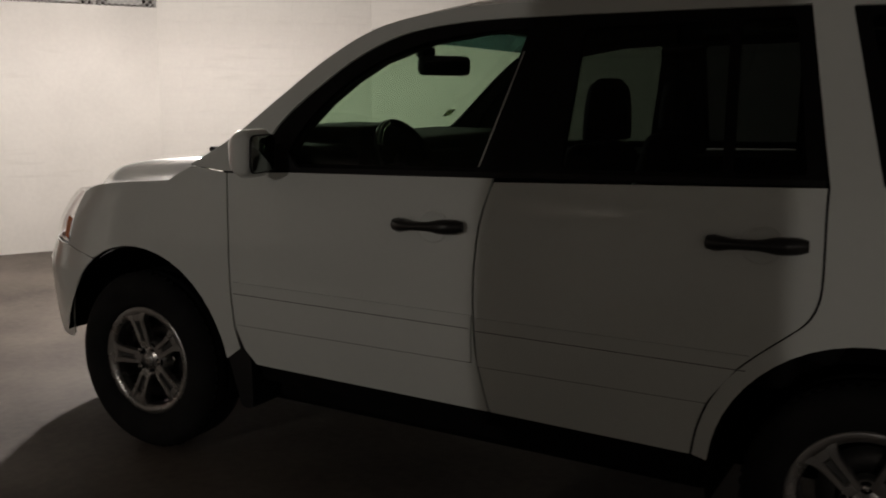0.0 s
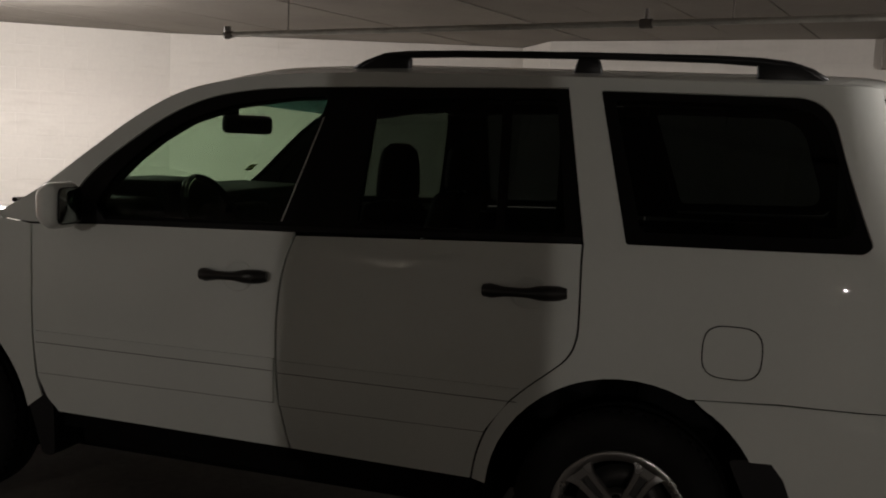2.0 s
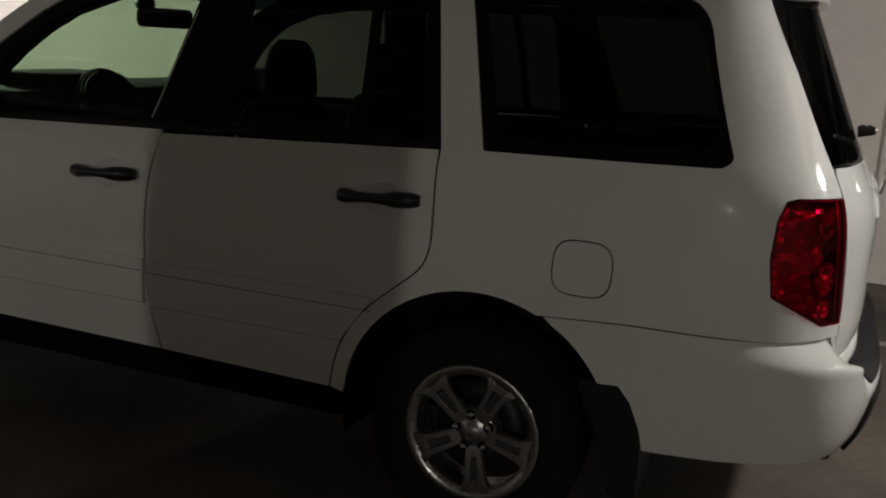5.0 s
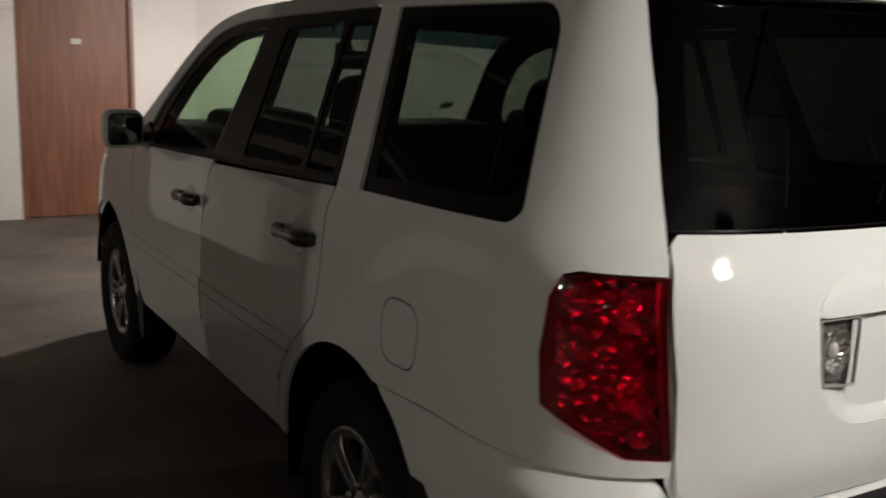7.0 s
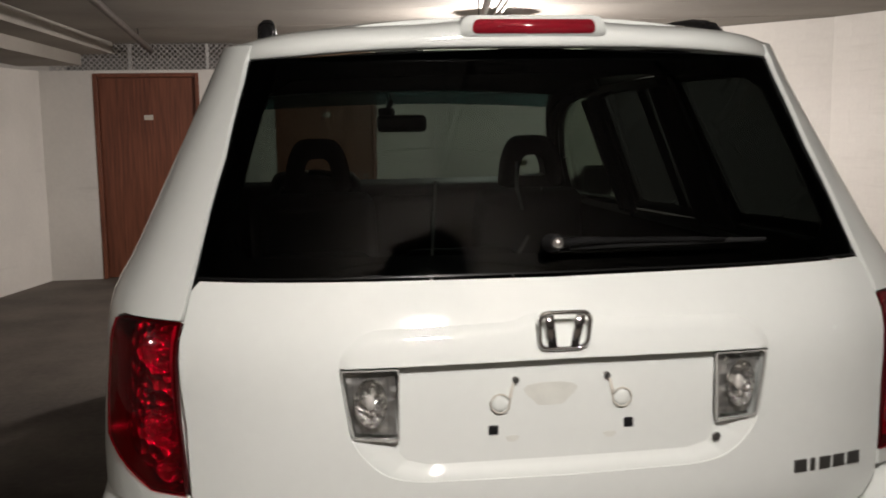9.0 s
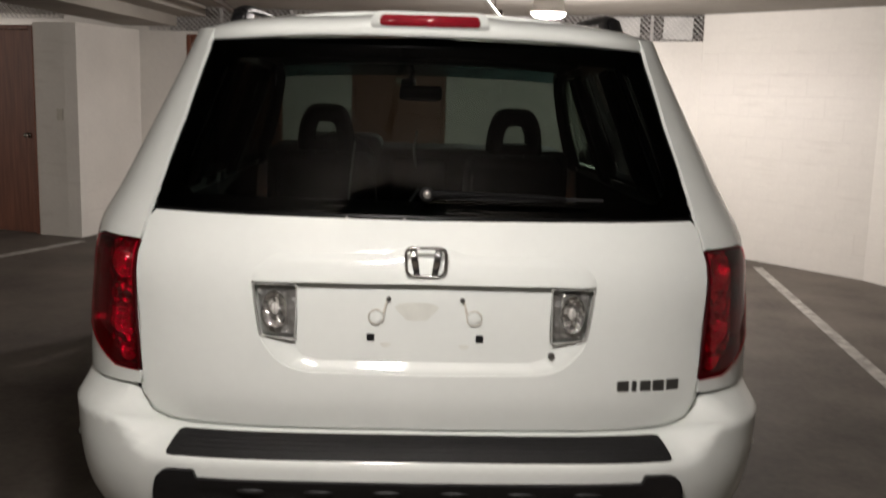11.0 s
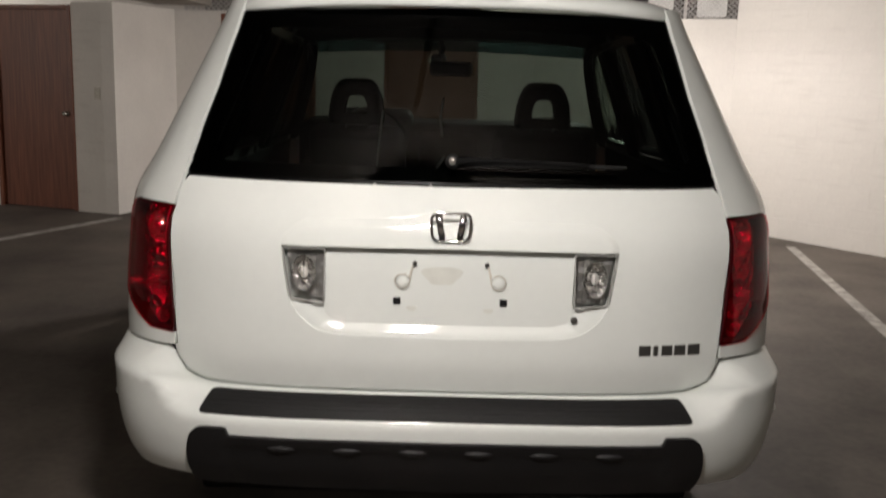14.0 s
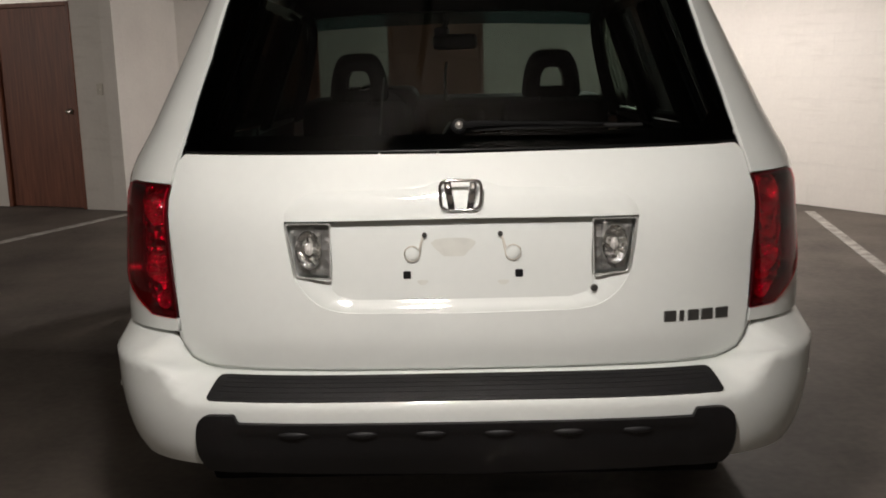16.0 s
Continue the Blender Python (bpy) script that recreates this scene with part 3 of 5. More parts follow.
def sheet(loops, fn, step=0.05, off=0.0, thick=0.012, both=False, flip=False, raw=False):
    """A panel cut out of a surface fn(q, s): the first loop is its rim, the others are holes. both: mirrored and joined at x = 0."""
    loops = [densify(list(p), step) for p in loops]
    pts, edges = [], []
    for p in loops:
        k = len(pts)
        pts += p
        edges += [(k + j, k + (j + 1) % len(p)) for j in range(len(p))]
    q0, q1 = min(p[0] for p in loops[0]), max(p[0] for p in loops[0])
    s0, s1 = min(p[1] for p in loops[0]), max(p[1] for p in loops[0])
    ring = np.array(pts)
    for i in range(1, int((q1 - q0) / step) + 1):
        for j in range(1, int((s1 - s0) / step) + 1):
            c = (q0 + i * step, s0 + j * step + (0.5 * step if i % 2 else 0))
            if np.min(np.hypot(*(ring - c).T)) > step * 0.55 and inside(c, loops[0]) and not any(inside(c, h) for h in loops[1:]):
                pts.append(c)
    vs, _, fs, *_ = delaunay_2d_cdt([Vector(p) for p in pts], edges, [], 0, 1e-6)
    keep = []
    for f in fs:
        c = sum((vs[i] for i in f), Vector((0, 0))) / len(f)
        u0, u1 = vs[f[1]] - vs[f[0]], vs[f[2]] - vs[f[0]]
        if abs(u0.x * u1.y - u0.y * u1.x) < 2e-7:
            continue
        if inside(c, loops[0]) and not any(inside(c, h) for h in loops[1:]):
            keep.append(f)
    e = 1e-3
    top, low = [], []
    for v in vs:
        p = fn(v.x, v.y)
        n = (fn(v.x + e, v.y) - fn(v.x - e, v.y)).cross(fn(v.x, v.y + e) - fn(v.x, v.y - e)).normalized() * (1 if flip else -1)
        top.append(p + n * off)
        low.append(p + n * (off - thick))
    if both:
        for k, v in enumerate(vs):
            if abs(top[k].x) < 2e-3:
                top[k].x = low[k].x = 0
    bm = bmesh.new()
    count = {}
    for f in keep:
        for a, b in zip(f, (*f[1:], f[0])):
            count[frozenset((a, b))] = count.get(frozenset((a, b)), 0) + 1
    middle = {}
    for sign in ((1, -1) if both else (1,)):
        flipx = Vector((sign, 1, 1))
        tv, lv, rv = {}, {}, {}
        used = {i for f in keep for i in f}
        for i in used:
            if sign < 0 and i in middle:
                tv[i] = middle[i]
                continue
            tv[i] = bm.verts.new(top[i] * flipx)
            if abs(top[i].x) < 1e-9:
                middle[i] = tv[i]
        for f in keep:
            ids = f if (sign > 0) == flip else f[::-1]
            bm.faces.new([tv[i] for i in ids])
        if thick:
            for f in keep:
                for a, b in zip(f, (*f[1:], f[0])):
                    if count[frozenset((a, b))] == 1 and not (both and abs(top[a].x) < 1e-6 and abs(top[b].x) < 1e-6):
                        for i in (a, b):
                            if i not in lv:
                                lv[i], rv[i] = bm.verts.new(low[i] * flipx), bm.verts.new(top[i] * flipx)
                        bm.faces.new((rv[b], rv[a], lv[a], lv[b]) if (sign > 0) == flip else (rv[a], rv[b], lv[b], lv[a]))
    return bm


def flipped(bm):
    """The same shape on the other side of the car."""
    bm = bm.copy()
    for v in bm.verts:
        v.co.x *= -1
    bmesh.ops.reverse_faces(bm, faces=bm.faces)
    return bm


car = thing("car", "white mid-size SUV with black door handles parked in the bay", "car")


def pair(name, bm, mat, parent=(None, None), label="", smooth=35):
    """A left part and its mirror image."""
    other = flipped(bm)
    a = part(name, bm, mat, parent[0] or car, label, smooth)
    b = part(name, other, mat, parent[1] or car, label, smooth)
    return a, b


def Y(*pts):
    return [from_y(y, z) for y, z in pts]


def X(*pts):
    return [from_x(x, z) for x, z in pts]


def arch(yc, zc, r, a0, a1, n=14):
    return [(yc + r * math.cos(radians(a0 + (a1 - a0) * k / n)), zc + r * math.sin(radians(a0 + (a1 - a0) * k / n))) for k in range(n + 1)]


def belt(y):
    return 1.198 - 0.036 * y


def curve(pts, n=5):
    """Points of a smooth line through the given ones."""
    out = []
    for i in range(len(pts) - 1):
        a, b, c, d = (Vector(pts[max(0, min(len(pts) - 1, i + k))]) for k in (-1, 0, 1, 2))
        for j in range(n):
            t = j / n
            out.append(tuple(0.5 * (2 * b + (c - a) * t + (2 * a - 5 * b + 4 * c - d) * t * t + (3 * b - a - 3 * c + d) * t ** 3)))
    return out + [tuple(pts[-1])]


G = 0.0035  # half of a shut line
DLO_TOP = [(0.875, 1.195), (0.800, 1.335), (0.715, 1.425), (0.635, 1.492), (0.545, 1.560), (0.445, 1.618), (0.33, 1.662), (0.165, 1.692), (-0.05, 1.708), (-0.35, 1.717), (-0.98, 1.73)]
PILLAR = [(1.17, 1.175), (1.00, 1.285), (0.82, 1.435), (0.66, 1.565), (0.50, 1.662), (0.34, 1.713), (0.10, 1.748), (-0.3, 1.768)]
SEAM_B = [(-0.10, 1.19), (-0.065, 1.05), (-0.055, 0.85), (-0.065, 0.66), (-0.085, 0.55), (-0.112, 0.442)]
SEAM_C = [(-1.09, 1.235), (-1.10, 1.01), (-1.095, 0.93), (-1.07, 0.875), (-1.02, 0.828), (-0.945, 0.765), (-0.87, 0.69), (-0.815, 0.60), (-0.785, 0.51), (-0.773, 0.435)]
PILLAR_LINE, SEAM_B, SEAM_C, DLO_LINE = curve(PILLAR), curve(SEAM_B, 3), curve(SEAM_C, 3), curve(DLO_TOP[:10], 4)
SEAM_A = [(0.985, 1.155), (0.965, 0.95), (0.96, 0.75), (0.945, 0.58), (0.91, 0.50), (0.86, 0.447)]
sh = lambda pts, d: [(y + d, z) for y, z in pts]

# doors
fd = [(-0.10 + G, belt(-0.1)), (0.70, belt(0.7)), *sh(SEAM_A, -G), *sh(SEAM_B, G)[::-1][:-1]]
front_doors = pair("front_door", sheet([fd], body, 0.035), PAINT)
rd = [*sh(SEAM_B, -G), *sh(SEAM_C, G)[::-1]]
rear_doors = pair("rear_door", sheet([rd], body, 0.035), PAINT)
# sill
pair("sill", sheet([[(0.86, 0.438), (-0.775, 0.428), (-0.80, 0.37), (0.92, 0.37)]], body, off=-0.05), LINER)
# fender
fender = [(0.93, 0.50), (0.952, 0.58), *sh(SEAM_A, G)[2::-1], (1.10, 1.166), (1.165, 1.169), (1.225, 1.140), (1.27, 1.113), (1.35, 1.104), (1.53, 1.087), (1.69, 1.064), (1.76, 1.046), (1.795, 1.028), (1.855, 0.92), (1.89, 0.80), *arch(1.45, 0.385, 0.455, 57, 172, 14)]
pair("fender", sheet([Y(*fender)], body), PAINT)
# quarter panel with the pillars and roof edge; windows and fuel flap cut out
qwin = rounded([(-1.088, 1.728), (-1.79, 1.728), (-1.938, 1.29), (-1.912, 1.268), (-1.224, 1.245)], [0.01, 0.10, 0.10, 0.02, 0.01])
fuel = rounded([(-1.478, 1.03), (-1.655, 1.03), (-1.655, 0.868), (-1.478, 0.868)], 0.065)
TAILEDGE = [(-0.605, 1.765), (-0.620, 1.73), (-0.668, 1.53), (-0.735, 1.285), (-0.750, 1.225), (-0.752, 1.203)]
qp = [*sh(SEAM_C, -G), *arch(-1.265, 0.385, 0.447, 5, 114, 16), (-1.71, 0.812)]
rim = Y(*qp)
lamp_low = Y((-2.00, 0.815), (-2.09, 0.815)) + X((0.87, 0.816), (0.751, 0.820))
lamp_in = X((0.751, 0.853), (0.83, 0.855)) + Y((-2.078, 0.938), (-2.063, 1.04), (-2.068, 1.15), (-2.085, 1.198)) + X((0.88, 1.207), (0.755, 1.207))
tail = X(*[(abs(x), z) for x, z in TAILEDGE[::-1]])
top = Y((-1.9, 1.765), (-1.0, 1.770), (-0.3, 1.768), (-0.3, 1.716), (-0.98, 1.7335))
quarter = rim + lamp_low + lamp_in + tail[1:] + top[0:]
pair("quarter_panel", sheet([quarter, Y(*qwin), Y(*fuel)], body, 0.045), PAINT)
pair("fuel_flap", sheet([Y(*rounded([(-1.482, 1.026), (-1.651, 1.026), (-1.651, 0.872), (-1.482, 0.872)], 0.062))], body, 0.04), PAINT)
# windscreen pillar and roof edge over the doors
pillar = [(0.885, 1.170), *DLO_LINE[:-4], (-0.3, 1.716), *PILLAR_LINE[::-1], (0.99, 1.162)]
pair("windscreen_pillar", sheet([pillar], body, 0.04), PAINT)
# side glass and black window frames
fglass = rounded([(-0.030, belt(0) + 0.03), (0.75, belt(0.75) + 0.03), (0.705, 1.325), (0.625, 1.42), (0.535, 1.500), (0.43, 1.568), (0.26, 1.632), (0.02, 1.667), (-0.122, 1.675)], [0.02, 0.02, 0.06, 0.06, 0.06, 0.06, 0.08, 0.08, 0.02], 4)
DLO = [(0.88, belt(0.88) + 0.004), *DLO_LINE, (-0.988, 1.728), (-1.083, 1.244)]
rglass = rounded([(-0.31, belt(-0.3) + 0.03), (-0.31, 1.672), (-0.76, 1.69), (-0.80, belt(-0.8) + 0.03)], 0.03, 3)
rglass2 = rounded([(-0.79, 1.69), (-0.945, 1.695), (-1.03, belt(-1.0) + 0.03), (-0.83, belt(-0.8) + 0.03)], 0.02, 3)
pair("window_frame", sheet([DLO, fglass, rglass, rglass2], pane, 0.05, 0.0, 0.02), GLOSSBLACK, front_doors)
pair("window_glass", sheet([fglass], pane, 0.08, -0.004, 0), GREEN, front_doors, "light green window glass")
pair("glass_run", sheet([[(-0.029, belt(0) + 0.034), (-0.034, belt(0) + 0.034), (-0.120, 1.60), (-0.115, 1.60)]], pane, 0.08, 0.001, 0.003), RIMGREY, front_doors, "thin bright glass channel")
pair("window_glass", sheet([rglass], pane, 0.08, -0.004, 0), PRIVACY, rear_doors, "dark tinted window glass")
pair("vent_glass", sheet([rglass2], pane, 0.08, -0.004, 0), PRIVACY, rear_doors)
qin = rounded([(-1.135, 1.70), (-1.775, 1.70), (-1.91, 1.31), (-1.265, 1.285)], [0.02, 0.12, 0.09, 0.02])
pair("quarter_window_border", sheet([Y(*[(y, z) for y, z in qwin]), Y(*qin)], pane, 0.05, -0.002, 0.006), GLOSSBLACK)
pair("quarter_window", sheet([Y(*qin)], pane, 0.08, -0.004, 0), PRIVACY, (None, None), "dark tinted fixed side window")
# belt weatherstrip
pair("belt_strip", sheet([[(0.70, belt(0.7) + 0.002), (0.70, belt(0.7) + 0.018), (-1.08, belt(-1.08) + 0.018), (-1.08, belt(-1.08) + 0.002)]], body, 0.06, 0.003, 0.012), BLACK, front_doors)
# side mouldings
for (y0, y1), doors in (((0.934, -0.053), front_doors), ((-0.078, -0.812), rear_doors)):
    y2 = y1 if y1 > -0.5 else -0.925
    pair("side_moulding", sheet([rounded([(y0, 0.596), (y0 + (0.012 if y0 > 0 else 0.008), 0.756), (y2, 0.762), (y1, 0.606)], 0.004, 2)], body, 0.05, 0.009, 0.009), PAINT, doors)
    pair("moulding_groove", sheet([[(y0, 0.5915), (y0, 0.5955), (y1, 0.6055), (y1, 0.6015)]], body, 0.06, 0.0015, 0.002), PLASTIC, doors)
    # thin dark strip on the moulding draws the shade of its crease
    pair("crease_shade", sheet([[(y0 + 0.005, 0.7125), (y0 + 0.005, 0.7145), (y2 + 0.006, 0.7195), (y2 + 0.006, 0.7175)]], body, 0.06, 0.0096, 0.002), PLASTIC, doors)


# door handles: a cup in the skin and a black grip bridging it
def handle(y0, y1, z):
    bm = bmesh.new()
    pts = []
    for k in range(13):
        t = k / 12
        y = y0 + (y1 - y0) * t
        lift = 0.012 + 0.022 * math.sin(math.pi * min(1, max(0, (t - 0.06) / 0.88))) ** 0.5
        base = body(y, z + 0.012 * t)
        pts.append(base + Vector((-lift, 0, 0)))
    add_tube(bm, pts, [0.018, 0.021, 0.018, 0.0145, 0.0135, 0.0135, 0.0138, 0.0155, 0.020, 0.022, 0.022, 0.021, 0.015], 12, 1.15)
    for t in (0.05, 0.88):
        b = body(y0 + (y1 - y0) * t, z + 0.012 * t)
        add_box(bm, b + Vector((-0.022, -0.020, -0.019)), b + Vector((0.004, 0.020, 0.019)), 0.008, 2)
    return bm


def cup(yc, z):
    bm = bmesh.new()
    ring = []
    for r, d in ((1.0, 0.0004), (0.955, 0.0036), (0.90, 0.0042), (0.82, 0.0022), (0.70, 0.0010), (0.30, 0.0006)):
        ring.append([bm.verts.new(body(yc + 0.060 * r * math.cos(a), z + 0.054 * r * math.sin(a)) + Vector((-d, 0, 0))) for a in (k * math.tau / 24 for k in range(24))])
    for p, q in zip(ring, ring[1:]):
        for k in range(24):
            bm.faces.new((p[k], p[(k + 1) % 24], q[(k + 1) % 24], q[k]))
    bm.faces.new(ring[-1])
    bmesh.ops.recalc_face_normals(bm, faces=bm.faces)
    return bm


for doors, y0, y1, z in ((front_doors, 0.24, -0.015, 1.032), (rear_doors, -0.79, -1.058, 1.07)):
    pair("door_handle", handle(y0, y1, z), HANDLEM, doors, "black pull handle", 50)
    pair("handle_cup", cup((y0 + y1) / 2 - 0.01, z + 0.004), PAINT, doors, "", 80)


# roof, bonnet, windscreen
def roof_edge(y):
    pts = PILLAR_LINE[::-1]
    z = 1.768 if y < -0.3 else float(np.interp(y, [p[0] for p in pts], [p[1] for p in pts]))
    return W(z), z


def roof_skin(u, y):
    w, z = roof_edge(y)
    w -= drawn_in(y, z)
    if y < TC:
        w *= max(0.0, 1 - ((TC - y) / B(z)) ** nr(z)) ** (1 / nr(z))
    x = -w * (1 - u)
    crown = 0.062 * (1 - abs(1 - u) ** 2.6)
    if y < -1.9:
        crown -= 0.03 * ((-1.9 - y) / 0.2) ** 2
    return Vector((x, y + 0.16 * (1 - (1 - u) ** 2) * max(0, min(1, (y + 0.2) / 0.6)), z + crown * min(1, max(0.45, 1.3 - max(0, y) * 2.2))))


part("roof", sheet([[(0, 0.40), (1, 0.40), (1, -2.0), (0, -1.965)]], roof_skin, 0.06, 0, 0.012, True, True), PAINT, car, "", 40)


def screen(u, v):
    """The windscreen between the pillars: u from the left edge to the middle, v from bottom to top."""
    pts = PILLAR_LINE[:26]
    k = v * (len(pts) - 1)
    i = min(int(k), len(pts) - 2)
    y = pts[i][0] + (pts[i + 1][0] - pts[i][0]) * (k - i)
    z = pts[i][1] + (pts[i + 1][1] - pts[i][1]) * (k - i)
    w = W(z)
    bow = (0.17 - 0.01 * v) * (1 - (1 - u) ** 2)
    return Vector((-w * (1 - u), y + bow, z + 0.035 * (1 - (1 - u) ** 2) * v))


part("windscreen", sheet([[(0.02, 0.03), (1, 0.03), (1, 0.97), (0.02, 0.97)]], screen, 0.08, -0.004, 0, True), SHIELD, car, "clear windscreen with dark top band", 40)
part("windscreen_frit", sheet([[(0.005, 0.0), (1, 0.0), (1, 0.035), (0.05, 0.035), (0.05, 0.93), (1, 0.93), (1, 1.0), (0.005, 1.0)]], screen, 0.05, -0.002, 0.004, True), GLOSSBLACK, car, "", 40)
part("sun_band", sheet([[(0.05, 0.74), (1, 0.74), (1, 0.935), (0.05, 0.935)]], screen, 0.08, -0.008, 0, True), glass("sun_band_glass", (0.12, 0.22, 0.24)), car, "", 40)


def bonnet(u, v):
    """u from the flank to the middle, v from the scuttle forward; a steep flank, then a nearly flat top."""
    across = u * (2 - u)
    y = 1.16 + 0.14 * across + v * (0.66 + 0.10 * across)
    edge = float(np.interp(1.16 + v * 0.66, [1.16, 1.35, 1.53, 1.69, 1.76, 1.82], [1.124, 1.103, 1.086, 1.063, 1.046, 1.020]))
    w = 0.945 - 0.11 * max(v, 0) ** 2.5
    a, b = ease(u / 0.2), ease((u - 0.2) / 0.8)
    rise = (0.072 * a - 0.022 * b) * (1 - 0.28 * max(v, 0) ** 4)
    return Vector((-w * (1 - u), y, edge + rise - 0.010 * v ** 6))


part("bonnet", sheet([[(0.0, 0.02), (1, 0.02), (1, 1), (0.0, 1)]], bonnet, 0.03, 0, 0.015, True, True), PAINT, car, "", 40)
bm = bmesh.new()
add_box(bm, (-0.80, 1.10, 1.06), (0.80, 1.26, 1.118), 0.02, 2)
part("scuttle", bm, BLACK, car, "", 40)
for s in (-0.58, 0.1):
    bm = bmesh.new()
    add_tube(bm, [(s, 1.33, 1.19), (s - 0.1, 1.30, 1.205), (s - 0.30, 1.23, 1.225), (s - 0.62, 1.06, 1.26)] if s > 0 else [(s + 0.45, 1.37, 1.19), (s + 0.2, 1.34, 1.205), (s - 0.1, 1.26, 1.215), (s - 0.22, 1.19, 1.225)], 0.010, 8)
    part("front_wiper", bm, BLACK, car)

# ---------------------------------------------------------------- the car: tail
half = [(0, 1.276), (0.716, 1.281), (0.734, 1.262), (0.744, 1.215), (0.748, 1.0), (0.744, 0.86), (0.736, 0.795), (0.715, 0.757), (0.67, 0.736), (0.55, 0.729), (0, 0.726)]
RIM = [(0, 0.877), (0.30, 0.881), (0.357, 0.894), (0.402, 0.931), (0.428, 0.977), (0.446, 1.118)]
notch = [*RIM, (0, 1.120)]
notch_r = rounded(notch, [0, 0.05, 0.05, 0.04, 0.02, 0.004, 0], 4)
tailgate = part("tailgate", sheet([X(*(half + notch_r))], body, 0.045, 0, 0.03, True), PAINT, car, "white tailgate with empty plate recess", 35)
part("tail_jamb", sheet([X((0, 0.714), (0.66, 0.716), (0.725, 0.738), (0.755, 0.80), (0.755, 1.25), (0.735, 1.25), (0.735, 0.86), (0.70, 0.79), (0.62, 0.75), (0, 0.745))], body, 0.04, -0.011, 0, True), PAINT, car, "", 35)
# the recess: its floor and a sloping shoulder round it
part("recess_back", sheet([X((0, 0.86), (0.40, 0.86), (0.47, 0.96), (0.47, 1.14), (0, 1.14))], body, 0.06, -0.042, 0, True), PAINT, tailgate, "", 35)
part("plate_recess", sheet([X(*([(0, 0.90), (0.30, 0.90), (0.333, 0.935), (0.331, 0.968), (0.329, 1.0), (0.329, 1.14), (0, 1.14)]))], body, 0.05, -0.019, 0, True), PAINT, tailgate, "", 35)


def shoulder(q, s):
    """From the recess rim (s = 0) to its floor (s = 1); q runs along the rim."""
    rim, floor_ = RIM, [(0, 0.921), (0.265, 0.921), (0.303, 0.932), (0.326, 0.958), (0.338, 0.966), (0.340, 1.12)]
    k = max(0, min(q * 5, 4.9999))
    i, t = int(k), k - int(k)
    a = [rim[i][j] + (rim[i + 1][j] - rim[i][j]) * t for j in (0, 1)]
    b = [floor_[i][j] + (floor_[i + 1][j] - floor_[i][j]) * t for j in (0, 1)]
    x, z = a[0] + (b[0] - a[0]) * s, a[1] + (b[1] - a[1]) * s
    p = body(*from_x(x, z))
    ease = s * s * (3 - 2 * s)
    return p + Vector((0, 0.0035 + 0.0185 * ease, 0))


bm = bmesh.new()
rows = [[bm.verts.new(shoulder(i / 48 * 0.80, j / 6)) for j in range(7)] for i in range(49)]
for a, b in zip(rows, rows[1:]):
    for j in range(6):
        bm.faces.new((a[j], a[j + 1], b[j + 1], b[j]))
other = flipped(bm)
part("recess_shoulder", bm, PAINT, tailgate, "", 60)
part("recess_shoulder", other, PAINT, tailgate, "", 60)
GARNISH = rounded([(0, 1.122), (0.447, 1.120), (0.442, 1.145), (0.395, 1.190), (0.10, 1.196), (0.062, 1.211), (0, 1.214)], [0, 0.004, 0.03, 0.06, 0.04, 0.03, 0], 6)
LIP = [p for p in GARNISH if p[1] > 1.1225]


def garnish(q, s):
    """The hood over the plate: it swells out of the tailgate from its upper rim, sharp along the lower edge."""
    p = body(q, s)
    x = abs(p.x)
    near = 1.0
    for a, b in zip(LIP, LIP[1:]):
        d = (b[0] - a[0], b[1] - a[1])
        t = max(0, min(1, ((x - a[0]) * d[0] + (s - a[1]) * d[1]) / (d[0] ** 2 + d[1] ** 2 + 1e-12)))
        near = min(near, math.hypot(x - a[0] - d[0] * t, s - a[1] - d[1] * t))
    t = min(1, near / 0.016)
    return p + Vector((0, -0.002 - 0.007 * t * t * (3 - 2 * t), 0))


part("plate_garnish", sheet([X(*GARNISH)], garnish, 0.010, 0, 0.016, True), PAINT, tailgate, "", 60)
pair("reversing_lamp", sheet([X(*rounded([(0.333, 0.970), (0.420, 0.976), (0.441, 1.112), (0.330, 1.112)], 0.006, 2))], body, 0.04, 0.0, 0.03), CLEAR, (tailgate, tailgate), "clear reversing lamp lens")
c = body(*from_x(0.386, 1.046)) + Vector((0, 0.006, 0))
bm = bmesh.new()
add_lathe(bm, [(0.0335, 0.002), (0.0325, -0.004), (0.027, -0.012), (0.018, -0.017), (0.008, -0.019), (0.0005, -0.0195)], Matrix.Translation(c) @ Matrix.Rotation(radians(-8), 4, "Z") @ pose(0, 0, 0, 90) @ Matrix.Diagonal((1, 1.5, 1, 1)), 28)
pair("lamp_reflector", bm, FLUTE, (tailgate, tailgate), "", 60)
bm = bmesh.new()
bmesh.ops.create_uvsphere(bm, u_segments=14, v_segments=8, radius=0.011, matrix=Matrix.Translation(c + Vector((0, 0.008, 0))) @ Matrix.Diagonal((0.9, 0.8, 1.5, 1)))
pair("lamp_bulb", bm, LAMPWHITE, (tailgate, tailgate), "", 60)
bm = bmesh.new()
for k in range(5):
    x0 = 0.352 + k * 0.017
    add_tube(bm, [body(*from_x(x0, z)) + Vector((0, 0.0025, 0)) for z in (0.985, 1.02, 1.06, 1.10)], 0.0016, 5)
pair("lens_flute", bm, CLEAR, (tailgate, tailgate))
pair("lamp_bowl", sheet([X(*rounded([(0.337, 0.974), (0.417, 0.980), (0.437, 1.108), (0.334, 1.108)], 0.006, 2))], body, 0.02, -0.026, 0), BOWL, (tailgate, tailgate))
